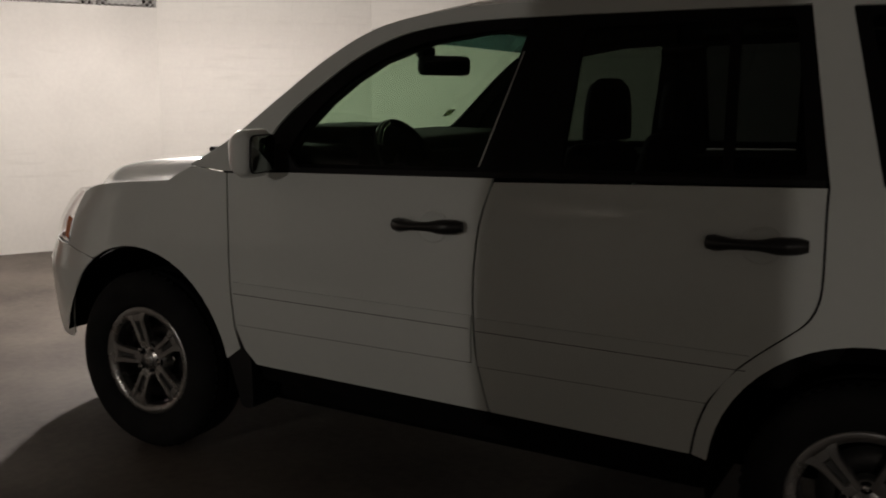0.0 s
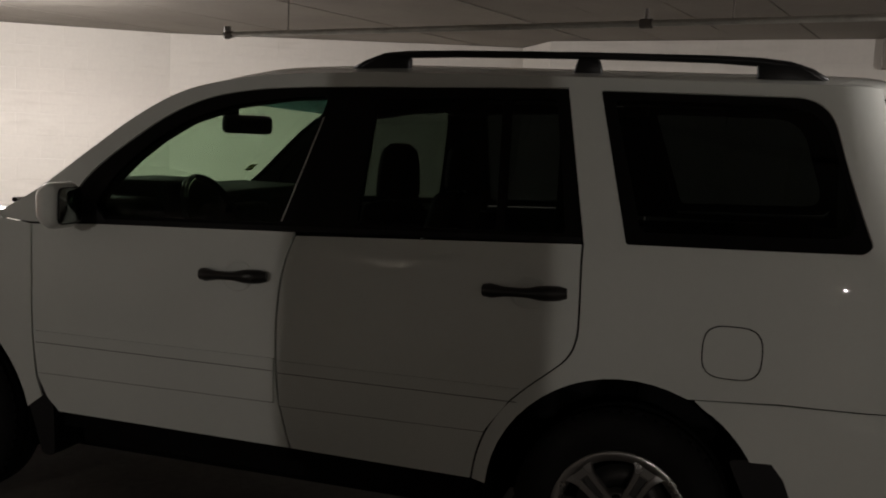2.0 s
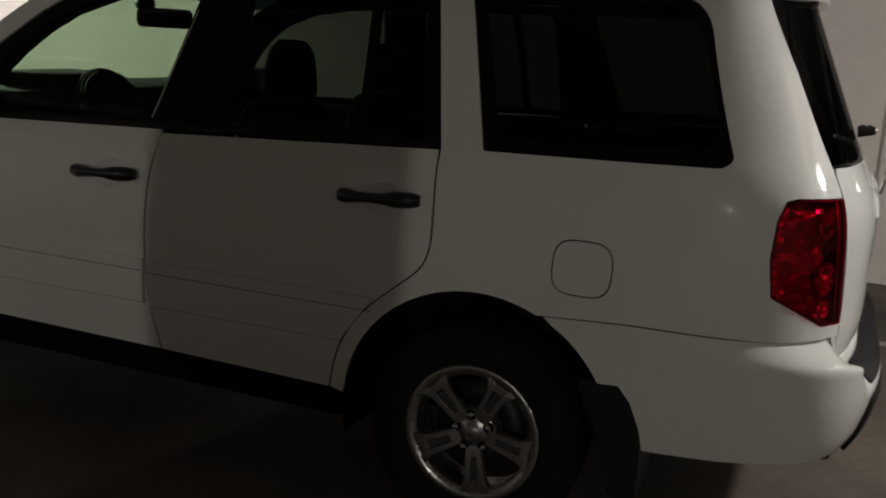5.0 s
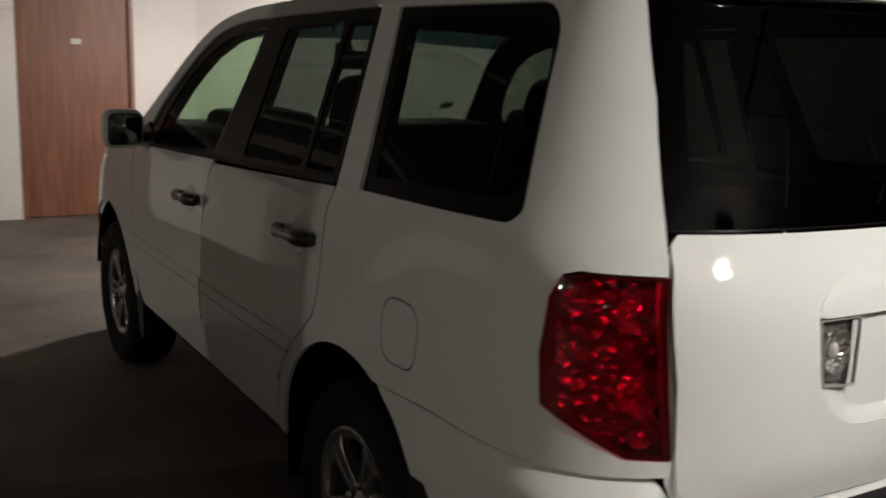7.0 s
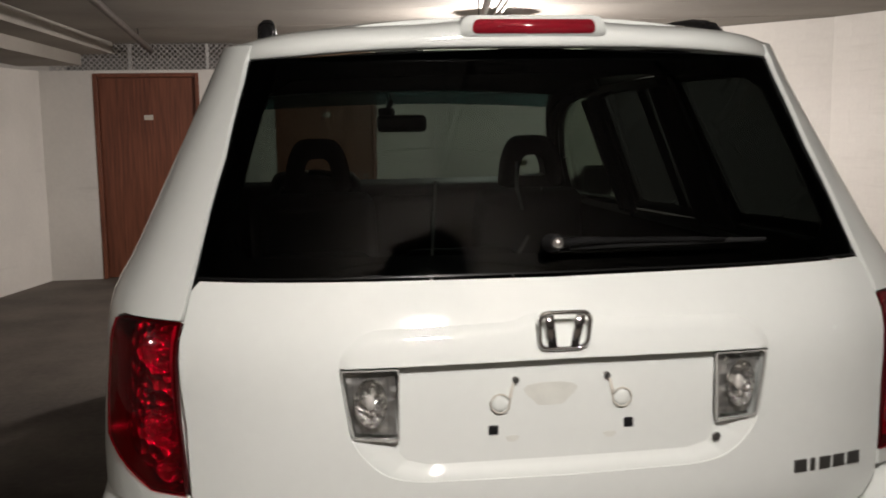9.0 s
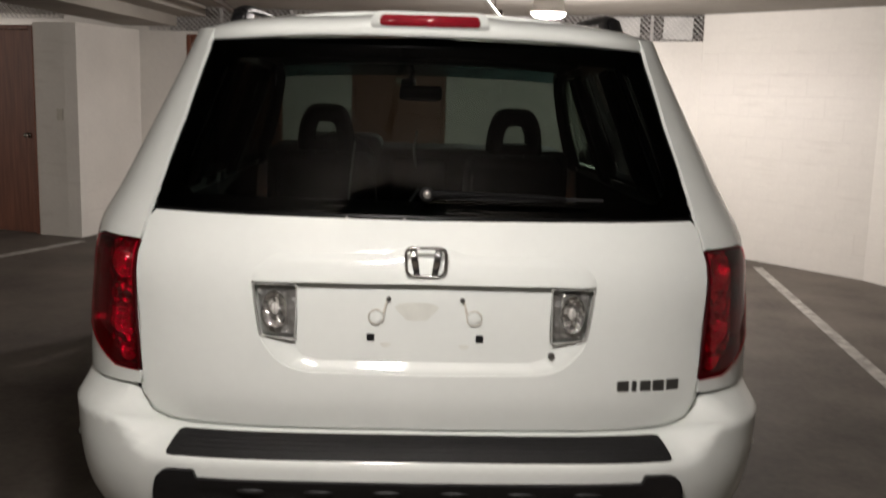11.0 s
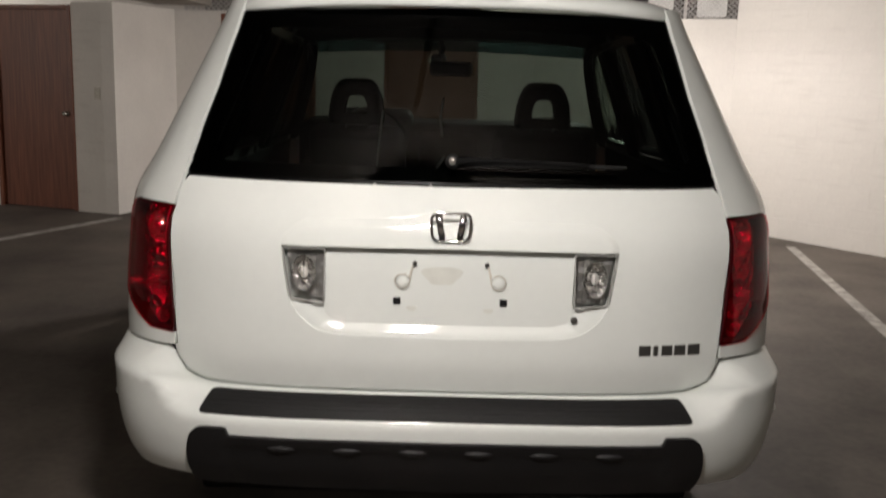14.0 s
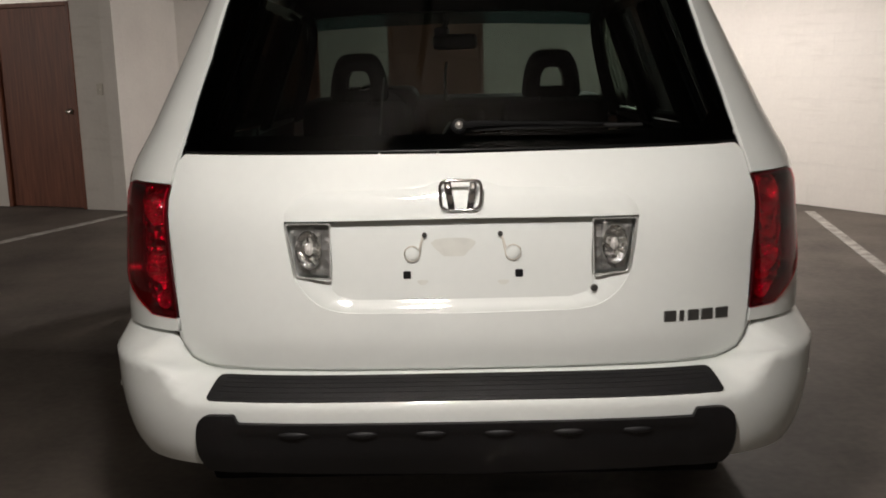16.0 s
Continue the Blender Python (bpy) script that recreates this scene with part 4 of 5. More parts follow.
pair("lamp_rim", sheet([X(*rounded([(0.331, 0.968), (0.422, 0.974), (0.4435, 1.114), (0.328, 1.114)], 0.006, 2)), X(*rounded([(0.3335, 0.9705), (0.4195, 0.9765), (0.4410, 1.1115), (0.3305, 1.1115)], 0.007, 2))], body, 0.04, 0.001, 0.008), RIMGREY, (tailgate, tailgate))

# badge: a chrome ring round a plain tapered shield
ring = rounded([(-0.052, -0.037), (0.052, -0.037), (0.056, 0.045), (-0.056, 0.045)], 0.024, 6)
inner = [(x * 0.87, y * 0.86) for x, y in ring]
bm = bmesh.new()
mt = Matrix.Translation((0, -2.3525, 1.178)) @ pose(0, 0, 0, 99)
for z0, z1 in ((0.0, 0.007),):
    o0, o1, i0, i1 = ([bm.verts.new(mt @ Vector((x, y, z))) for x, y in loop] for loop, z in ((ring, z0), (ring, z1), (inner, z0), (inner, z1)))
    for k in range(len(ring)):
        j = (k + 1) % len(ring)
        bm.faces.new((o0[k], o0[j], o1[j], o1[k]))
        bm.faces.new((i0[j], i0[k], i1[k], i1[j]))
        bm.faces.new((o1[k], o1[j], i1[j], i1[k]))
add_prism(bm, [(-0.030, -0.033), (-0.014, -0.033), (-0.024, 0.040), (-0.042, 0.040)], 0, 0.005, mt)
add_prism(bm, [(0.014, -0.033), (0.030, -0.033), (0.042, 0.040), (0.024, 0.040)], 0, 0.005, mt)
part("badge", bm, CHROME, tailgate, "plain chrome badge ring", 40)
# model name as plain dark blocks
for k in range(5):
    x = (0.530, 0.5605, 0.592, 0.6285, 0.669)[k]
    y = body(*from_x(x, 0.85)).y
    w = (0.0165, 0.007, 0.0155, 0.0165, 0.0185)[k]
    tilt = math.atan2(body(*from_x(x + 0.01, 0.85)).y - body(*from_x(x - 0.01, 0.85)).y, 0.02)
    part("name_block", box((-w, -0.003, -0.0145), (w, 0.001, 0.0145), 0.002, 1, Matrix.Translation((x, y - 0.001, 0.853)) @ Matrix.Rotation(tilt, 4, "Z")), SILVERPLATE, tailgate)
# plate fixings, lock, dangling lamp leads and old glue
RY = lambda x, z: body(*from_x(x, z)).y + 0.019
for x in (-0.139, 0.145):
    part("plate_clip", box((x - 0.010, RY(x, 0.975) - 0.004, 0.965), (x + 0.010, RY(x, 0.975) + 0.001, 0.985), 0.002, 1), BLACK, tailgate)
for x in (-0.093, 0.098):
    part("plate_screw", rod((x, RY(x, 1.075) + 0.001, 1.078), (x, RY(x, 1.075) - 0.008, 1.078), 0.0065), SILVERPLATE, tailgate)
for x, d in ((-0.125, -1), (0.130, 1)):
    bm = bmesh.new()
    y = RY(x, 1.03) - 0.003
    loop = [(x - d * 0.030, y, 1.084)] + [(x + d * 0.020 * math.cos(a), y - 0.002, 1.030 + 0.020 * math.sin(a)) for a in (radians(150 - 30 * k) for k in range(0, 11))] + [(x - d * 0.030, y, 1.082)]
    add_tube(bm, loop, 0.0018, 6)
    part("lamp_lead", bm, SWITCHM, tailgate, "thin dangling wire", 60)
    bm = bmesh.new()
    bmesh.ops.create_uvsphere(bm, u_segments=16, v_segments=10, radius=0.017, matrix=Matrix.Translation((x, y + 0.002, 1.030)) @ Matrix.Diagonal((1, 0.25, 1, 1)))
    part("bulb_socket", bm, PAINT, tailgate, "", 60)
for x, z, rx, rz in ((-0.02, 1.045, 0.05, 0.030), (-0.10, 0.955, 0.013, 0.008), (0.105, 0.952, 0.013, 0.008)):
    y = RY(x, z)
    bm = bmesh.new()
    add_prism(bm, [(rx * math.cos(a) * (1 + 0.25 * math.sin(3 * a)), rz * math.sin(a) * (1 + 0.2 * math.cos(2 * a))) for a in (k * math.tau / 18 for k in range(18))], 0, 0.0006, Matrix.Translation((x, y, z)) @ pose(0, 0, 0, 90))
    part("glue_mark", bm, DUST, tailgate)
bm = bmesh.new()
add_lathe(bm, [(0.0, 0.002), (0.005, 0.002), (0.008, 0.003), (0.0095, 0.0)], Matrix.Translation((0.334, RY(0.334, 0.935) - 0.013, 0.935)) @ pose(0, 0, 0, 90), 18)
part("lock", bm, SILVERPLATE, tailgate, "", 40)


# rear glass with painted border, wiper
def XP(*pts):
    return [from_x(x, z, lambda s: pane_width(s) - TAPER(s), lambda s: 0.530 + (s - 1.26) * (0.325 - 0.530) / 0.475) for x, z in pts]


edge_in = [(0, 1.325), (0.62, 1.328), (0.655, 1.36), (0.572, 1.66), (0.52, 1.69), (0, 1.70)]
part("rear_glass", sheet([XP((0, 1.288), (0.722, 1.290), (0.612, 1.733), (0, 1.752))], pane, 0.06, -0.004, 0, True), REARTINT, tailgate, "dark tinted rear window", 60)
part("rear_glass_border", sheet([XP(*([(0, 1.284), (0.724, 1.286), (0.614, 1.735), (0, 1.754)] + edge_in[::-1]))], pane, 0.04, -0.006, 0.004, True), GLOSSBLACK, tailgate, "", 60)
wiper = part("rear_wiper", rod((0.0, -2.25, 1.342), (0.0, -2.305, 1.350), 0.020, 0.014, 18), RUBBER, tailgate, "black rear wiper", 40)
bm = bmesh.new()
add_tube(bm, [(0.0, -2.302, 1.348), (0.05, -2.302, 1.352), (0.14, -2.300, 1.351), (0.30, -2.297, 1.347), (0.36, -2.295, 1.345)], [0.009, 0.008, 0.0055, 0.005, 0.003], 8)
part("wiper_arm", bm, LINER, wiper, "", 50)
bm = bmesh.new()
add_tube(bm, [(0.03, -2.285, 1.336), (0.12, -2.288, 1.340), (0.28, -2.287, 1.341), (0.46, -2.272, 1.339)], [0.004, 0.0065, 0.0065, 0.004], 8)
part("wiper_blade", bm, RUBBER, wiper)
bm = bmesh.new()
add_lathe(bm, [(0.0005, 0.006), (0.006, 0.005), (0.010, 0.002), (0.011, -0.004)], Matrix.Translation((0.0, -2.307, 1.350)) @ pose(0, 0, 0, 82), 16)
part("wiper_cap", bm, STEEL, wiper, "small bright pivot cap", 50)
for pts in ([(-0.028, -2.06, 1.50), (-0.036, -2.09, 1.45), (-0.030, -2.12, 1.40)], [(-0.022, -2.14, 1.345), (-0.045, -2.15, 1.31), (-0.058, -2.15, 1.26)]):
    bm = bmesh.new()
    add_tube(bm, pts, 0.0035, 6)
    part("washer_hose", bm, LAMPWHITE, wiper, "thin pale hose", 60)


# roof spoiler with the high brake lamp
def spoiler(u, v):
    """u from the left end to the middle, v round the section from roof to underside."""
    x = -0.640 * (1 - u)
    e = abs(1 - u) ** 3.2
    section = [(-1.93, 1.815), (-2.02, 1.809), (-2.09, 1.801), (-2.125, 1.790), (-2.142, 1.777), (-2.146, 1.764), (-2.140, 1.753), (-2.115, 1.749), (-2.05, 1.749)]
    k = max(0, min(v, 0.99999)) * (len(section) - 1)
    i, t = int(k), k - int(k)
    y, z = (section[i][j] + (section[i + 1][j] - section[i][j]) * t for j in (0, 1))
    y = -1.93 + (y + 1.93) * 0.82
    thin = 0.35 * max(0, (abs(x) - 0.46) / 0.18) ** 2
    z, y = 1.788 + (z - 1.788) * (1 - thin), -1.96 + (y + 1.96) * (1 - 0.45 * thin)
    sweep = 0.345 * (1 - (1 - (abs(x) / 0.665) ** 2.7) ** (1 / 2.7))
    return Vector((x, y + sweep * (0.5 + 0.5 * min(1, (-1.9 - y) / 0.22)), z - 0.030 * e + (0.010 * math.exp(-((x / 0.19) ** 4)) if 1.77 < z else 0)))


bm = bmesh.new()
rows = [[bm.verts.new(spoiler(i / 24, j / 16)) for j in range(17)] for i in range(25)]
rows += [[bm.verts.new(Vector((-v.co.x, v.co.y, v.co.z))) for v in r] for r in rows[-2::-1]]
for a, b in zip(rows, rows[1:]):
    for j in range(16):
        bm.faces.new((a[j], b[j], b[j + 1], a[j + 1]))
bm.faces.new(rows[0])
bm.faces.new(rows[-1][::-1])
bmesh.ops.recalc_face_normals(bm, faces=bm.faces)
spo = part("roof_spoiler", bm, PAINT, car, "", 60)
pod = rounded([(-0.165, -0.023), (0.165, -0.023), (0.150, 0.021), (-0.150, 0.021)], [0.02, 0.02, 0.02, 0.02], 5)
bm = bmesh.new()
add_prism(bm, pod, -0.05, 0.012, Matrix.Translation((0, -2.098, 1.796)) @ pose(0, 0, 0, 96))
part("brake_lamp_pod", bm, PAINT, spo, "", 40)
bm = bmesh.new()
add_prism(bm, rounded([(-0.137, -0.0165), (0.137, -0.0165), (0.132, 0.0135), (-0.132, 0.0135)], 0.0145, 6), -0.02, 0.016, Matrix.Translation((0, -2.098, 1.796)) @ pose(0, 0, 0, 96))
part("brake_lamp", bm, BRAKE, spo, "red high brake lamp", 40)

# tail lamps: red lens over a shiny red reflector with three dishes
lens = X((0.7525, 0.856), (0.828, 0.858)) + Y((-2.080, 0.940), (-2.066, 1.04), (-2.071, 1.15), (-2.086, 1.193)) + X((0.875, 1.204), (0.7535, 1.204))
tails = pair("tail_lamp", sheet([lens], body, 0.04, 0.003, 0.004), REDLENS, (None, None), "red tail lamp")
pair("reflector", sheet([lens], body, 0.012, -0.035, 0), REDBACK, tails)
mid = (sum(p[0] for p in lens) / len(lens), sum(p[1] for p in lens) / len(lens))
pair("lamp_bezel", sheet([lens, [(mid[0] + (q - mid[0]) * 0.955, mid[1] + (s - mid[1]) * 0.975) for q, s in lens]], body, 0.04, -0.002, 0.034), BEZEL, tails)
for x, z, r in ((0.806, 1.138, 0.044), (0.806, 0.985, 0.046), (0.800, 0.897, 0.026)):
    c = body(*from_x(x, z))
    bm = bmesh.new()
    n = Vector((-0.45, -1, 0)).normalized()
    m = Matrix.Translation(c - n * 0.036) @ n.to_track_quat("Z", "Y").to_matrix().to_4x4()
    add_lathe(bm, [(r, 0.020), (r * 0.97, 0.012), (r * 0.8, 0.004), (r * 0.5, 0.001), (r * 0.28, 0.002), (r * 0.26, 0.018), (r * 0.12, 0.024), (0.0005, 0.025)], m, 22)
    pair("lamp_dish", bm, REDBRIGHT, tails, "", 40)

# rear bumper: flush flanks, full corners with a sloping top, a ledge across the tail
WF = table([(0.34, 0.925), (0.44, 0.948), (0.58, 0.966), (0.68, 0.972), (0.85, 0.972)])
WB = table([(0.34, 0.87), (0.42, 0.916), (0.46, 0.942), (0.50, 0.960), (0.565, 0.975), (0.65, 0.985), (0.72, 0.990), (0.85, 0.988)], 0.012)
BB = table([(0.34, 0.54), (0.46, 0.610), (0.52, 0.642), (0.60, 0.662), (0.66, 0.666), (0.9, 0.664)], 0.012)
NB = 4.2


def bumper_top(y):
    return float(np.interp(-y, [1.44, 1.71, 2.0, 2.2], [0.790, 0.806, 0.811, 0.812]))


def bumper(q, s):
    """q runs along flank and corner; s is z up to the shoulder at 0.66 and then runs over the ledge."""
    lift = max(0, (s - 0.66) / 0.18)
    if q >= TC:
        top = bumper_top(q)
        return Vector((-WF(min(s, 0.66)), q, s if s <= 0.66 else 0.66 + lift * (top - 0.66)))
    phi = TC - q
    turn = ease(phi / 0.55)

    def outer(z):
        x, d = polar(phi, WF(z) * (1 - turn) + WB(z) * turn, BB(z), NB)
        return Vector((-x, TC - d, z))

    if s <= 0.66:
        return outer(s)
    edge = outer(0.66)
    c = ease((-edge.x - 0.715) / 0.085)
    crease = outer(0.66 + 0.095 * c)
    xt, d = polar(phi, W(0.77), B(0.77) - 0.022, 3.5)
    zt = min(bumper_top(edge.y), float(np.interp(xt, [0.66, 0.69, 0.72, 0.742, 0.755, 0.77], [0.720, 0.726, 0.742, 0.782, 0.808, 0.812])))
    x, d = polar(phi, W(zt) - 0.003, B(zt) - 0.022, 3.5)
    inner = Vector((-x, TC - d, zt))
    k = 0.53 * c
    if lift < k:
        return edge.lerp(crease, lift / k)
    t = (lift - k) / (1 - k)
    p = crease.lerp(inner, t)
    return p + Vector((0, 0, 0.012 * (1 - c) * math.sin(math.pi * min(1, t))))


flat_w, flat_b = (lambda z: 0.98), (lambda z: 0.66)
YB = lambda *pts: [from_y(y, z, flat_w, flat_b) for y, z in pts]


def on_bumper(x, z):
    d = 0.66 * max(0, 1 - (abs(x) / 0.985) ** NB) ** (1 / NB)
    return (TC - math.atan2(d, max(abs(x), 1e-9)), z)


XB = lambda *pts: [on_bumper(x, z) for x, z in pts]
high = lambda z: z if z < 0.66 else 0.66 + (z - 0.66) * 0.18 / 0.133
rb = YB((-1.468, 0.84), *[(y, high(z)) for y, z in arch(-1.265, 0.385, 0.447, 121, 148, 6)], (-1.705, 0.625), (-1.742, 0.58), (-1.775, 0.50), (-1.788, 0.437), (-2.0, 0.448), (-2.15, 0.462)) + XB((0.84, 0.468), (0.72, 0.470), (0, 0.470), (0, 0.840), (0.60, 0.840), (0.74, 0.840), (0.80, 0.840)) + YB((-2.08, 0.84), (-1.8, 0.84))
rear_bumper = part("rear_bumper", sheet([rb], bumper, 0.022, 0, 0.02, True), PAINT, car, "white rear bumper with black step pad", 50)
clad = XB(*rounded([(0, 0.612), (0.575, 0.614), (0.582, 0.636), (0.672, 0.634), (0.700, 0.57), (0.722, 0.49), (0.722, 0.462), (0, 0.452)], [0, 0.004, 0.006, 0.04, 0.02, 0.02, 0, 0], 4))


def cladding(q, s):
    """Full at its top lip and end caps, set back between them."""
    p = bumper(q, s)
    k = ease((0.606 - s) / 0.034) * ease((0.605 - abs(p.x)) / 0.04)
    return p + Vector((0, 0.008 * k, 0))


cl = part("bumper_cladding", sheet([clad], cladding, 0.013, 0.012, 0.02, True), PLASTIC, rear_bumper, "dark grey textured plastic lower bumper", 40)
bm = bmesh.new()
add_box(bm, (-0.68, -2.30, 0.41), (0.68, -1.9, 0.455), 0.02, 2)
part("bumper_valance", bm, LINER, rear_bumper, "", 40)
for k in range(6):
    x = -0.435 + k * 0.174
    p = bumper(*XB((x, 0.575))[0])
    bm = bmesh.new()
    bmesh.ops.create_uvsphere(bm, u_segments=16, v_segments=8, radius=1, matrix=Matrix.Translation((x, p.y - 0.006, 0.583)) @ Matrix.Diagonal((0.042, 0.013, 0.011, 1)))
    part("cladding_boss", bm, PLASTIC, cl, "", 60)
pad = part("step_pad", sheet([XB(*rounded([(0, 0.672), (0.664, 0.672), (0.703, 0.780), (0, 0.782)], [0, 0.012, 0.02, 0], 4))], bumper, 0.025, 0.007, 0.01, True), PLASTIC, rear_bumper, "black ribbed rubber step pad", 40)
for k in range(5):
    s = 0.683 + k * 0.019
    w = 0.646 + k * 0.006
    part("pad_rib", sheet([XB((0, s), (w, s), (w, s + 0.010), (0, s + 0.010))], bumper, 0.05, 0.0078, 0.003, True), PLASTIC, pad)
bm = bmesh.new()
add_box(bm, (-0.76, -2.24, 0.62), (0.76, -2.10, 0.740), 0.01, 1)
part("tail_sill", bm, LINER, car)
pair("bumper_slit", sheet([YB((-2.06, 0.648), (-2.16, 0.652), (-2.16, 0.643), (-2.06, 0.639))], bumper, 0.05, 0.003, 0.004), PAINT, (rear_bumper, rear_bumper))

# front end
fb = Y((1.892, 0.796), *arch(1.45, 0.385, 0.453, 56.2, 4, 10), (1.94, 0.385)) + [(FC + math.pi / 2, 0.33), (FC + math.pi / 2, 0.805)]
part("front_bumper", sheet([fb], body, 0.05, 0.0, 0.006, True), PAINT, car, "", 50)
hl = Y((1.90, 0.81), (1.866, 0.92), (1.80, 1.025)) + [(FC + 0.88, 1.00), (FC + 0.95, 0.83)]
heads = pair("headlamp", sheet([hl], body, 0.04, 0.004, 0.02), CLEAR, (None, None), "clear headlamp with amber corner")
pair("headlamp_bowl", sheet([hl], body, 0.04, -0.04, 0), CHROME, heads)
pair("side_marker", sheet([Y((1.905, 0.82), (1.875, 0.91), (1.93, 0.915), (1.955, 0.825))], body, 0.04, -0.004, 0), AMBER, heads)
gr = [(FC + 0.96, 0.83), (FC + 0.90, 0.99), (FC + math.pi / 2, 1.02), (FC + math.pi / 2, 0.80)]
part("grille", sheet([gr], body, 0.05, -0.01, 0.01, True), BLACK, car, "", 50)

part("radiator_panel", sheet([[(FC + 0.55, 0.45), (FC + math.pi / 2, 0.45), (FC + math.pi / 2, 1.0), (FC + 0.55, 0.97)]], body, 0.06, -0.075, 0, True), LINER, car, "", 40)

# door mirrors: a rounded shell, its face turned a little towards the driver
def face_turn(bm, yb=0.77):
    for v in bm.verts:
        if v.co.y < yb:
            v.co.y += 0.07 * (v.co.x + 1.045)
    return bm


bm = bmesh.new()
add_box(bm, (-1.135, 0.735, 1.160), (-0.955, 0.850, 1.328), 0.045, 5)
for v in bm.verts:
    k = ease((v.co.y - 0.77) / 0.08)
    v.co.x = -1.04 + (v.co.x + 1.04) * (1 - 0.26 * k)
    v.co.z = 1.240 + (v.co.z - 1.240) * (1 - 0.24 * k)
mirrors = pair("door_mirror", face_turn(bm), PAINT, (None, None), "white door mirror housing", 60)
bm = bmesh.new()
flat_on = Matrix.Translation((-1.045, 0.7345, 1.244)) @ pose(0, 0, 0, 90)
outer = rounded([(-0.072, -0.066), (0.070, -0.066), (0.073, 0.067), (-0.068, 0.067)], 0.03, 6)
add_prism(bm, outer, -0.004, 0.0015, flat_on)
pair("mirror_bezel", face_turn(bm), BLACK, mirrors)
bm = bmesh.new()
add_prism(bm, [(x * 0.93, z * 0.93) for x, z in outer], 0, 0.003, flat_on)
pair("mirror_glass", face_turn(bm), MIRRORM, mirrors)
bm = bmesh.new()
add_prism(bm, [(0.66, 1.183), (0.985, 1.160), (0.925, 1.225), (0.74, 1.275)], 0.0, 0.012, Matrix(((0, 0, -1, -0.928), (1, 0, 0, 0), (0, 1, 0, 0), (0, 0, 0, 1))))
add_box(bm, (-1.0, 0.775, 1.185), (-0.91, 0.84, 1.225), 0.015, 2)
bmesh.ops.recalc_face_normals(bm, faces=bm.faces)
pair("mirror_base", bm, BLACK, mirrors, "", 40)

# roof rails
def rail_z(y):
    return roof_skin(0.12, y).z


bm = bmesh.new()
ys = [-0.15, -0.20, -0.27, -0.36, -0.55, -0.80, -1.02, -1.25, -1.45, -1.58, -1.67, -1.74, -1.79]
hs = [0.006, 0.026, 0.047, 0.056, 0.062, 0.064, 0.065, 0.064, 0.062, 0.056, 0.045, 0.025, 0.0]
add_tube(bm, [(-0.575, y, rail_z(y) + h) for y, h in zip(ys, hs)], [0.012, 0.016, 0.019, 0.017, 0.016, 0.016, 0.016, 0.016, 0.017, 0.019, 0.020, 0.018, 0.012], 12, 0.8)
rails = pair("roof_rail", bm, BLACK, (None, None), "black roof rail on three feet", 60)
for y0, y1 in ((-0.165, -0.37), (-0.965, -1.07), (-1.57, -1.785)):
    bm = bmesh.new()
    zt = rail_z((y0 + y1) / 2)
    add_box(bm, (-0.597, y1, zt - 0.012), (-0.553, y0, zt + 0.052), 0.012, 2)
    for v in bm.verts:
        if v.co.z > zt + 0.03:
            hold = (y0 + y1) / 2 if y0 - y1 < 0.12 else (y1 if y0 > -0.5 else y0)
            v.co.y = hold + (v.co.y - hold) * (0.78 if y0 - y1 < 0.12 else 0.66)
    pair("rail_foot", bm, BLACK, rails, "", 50)


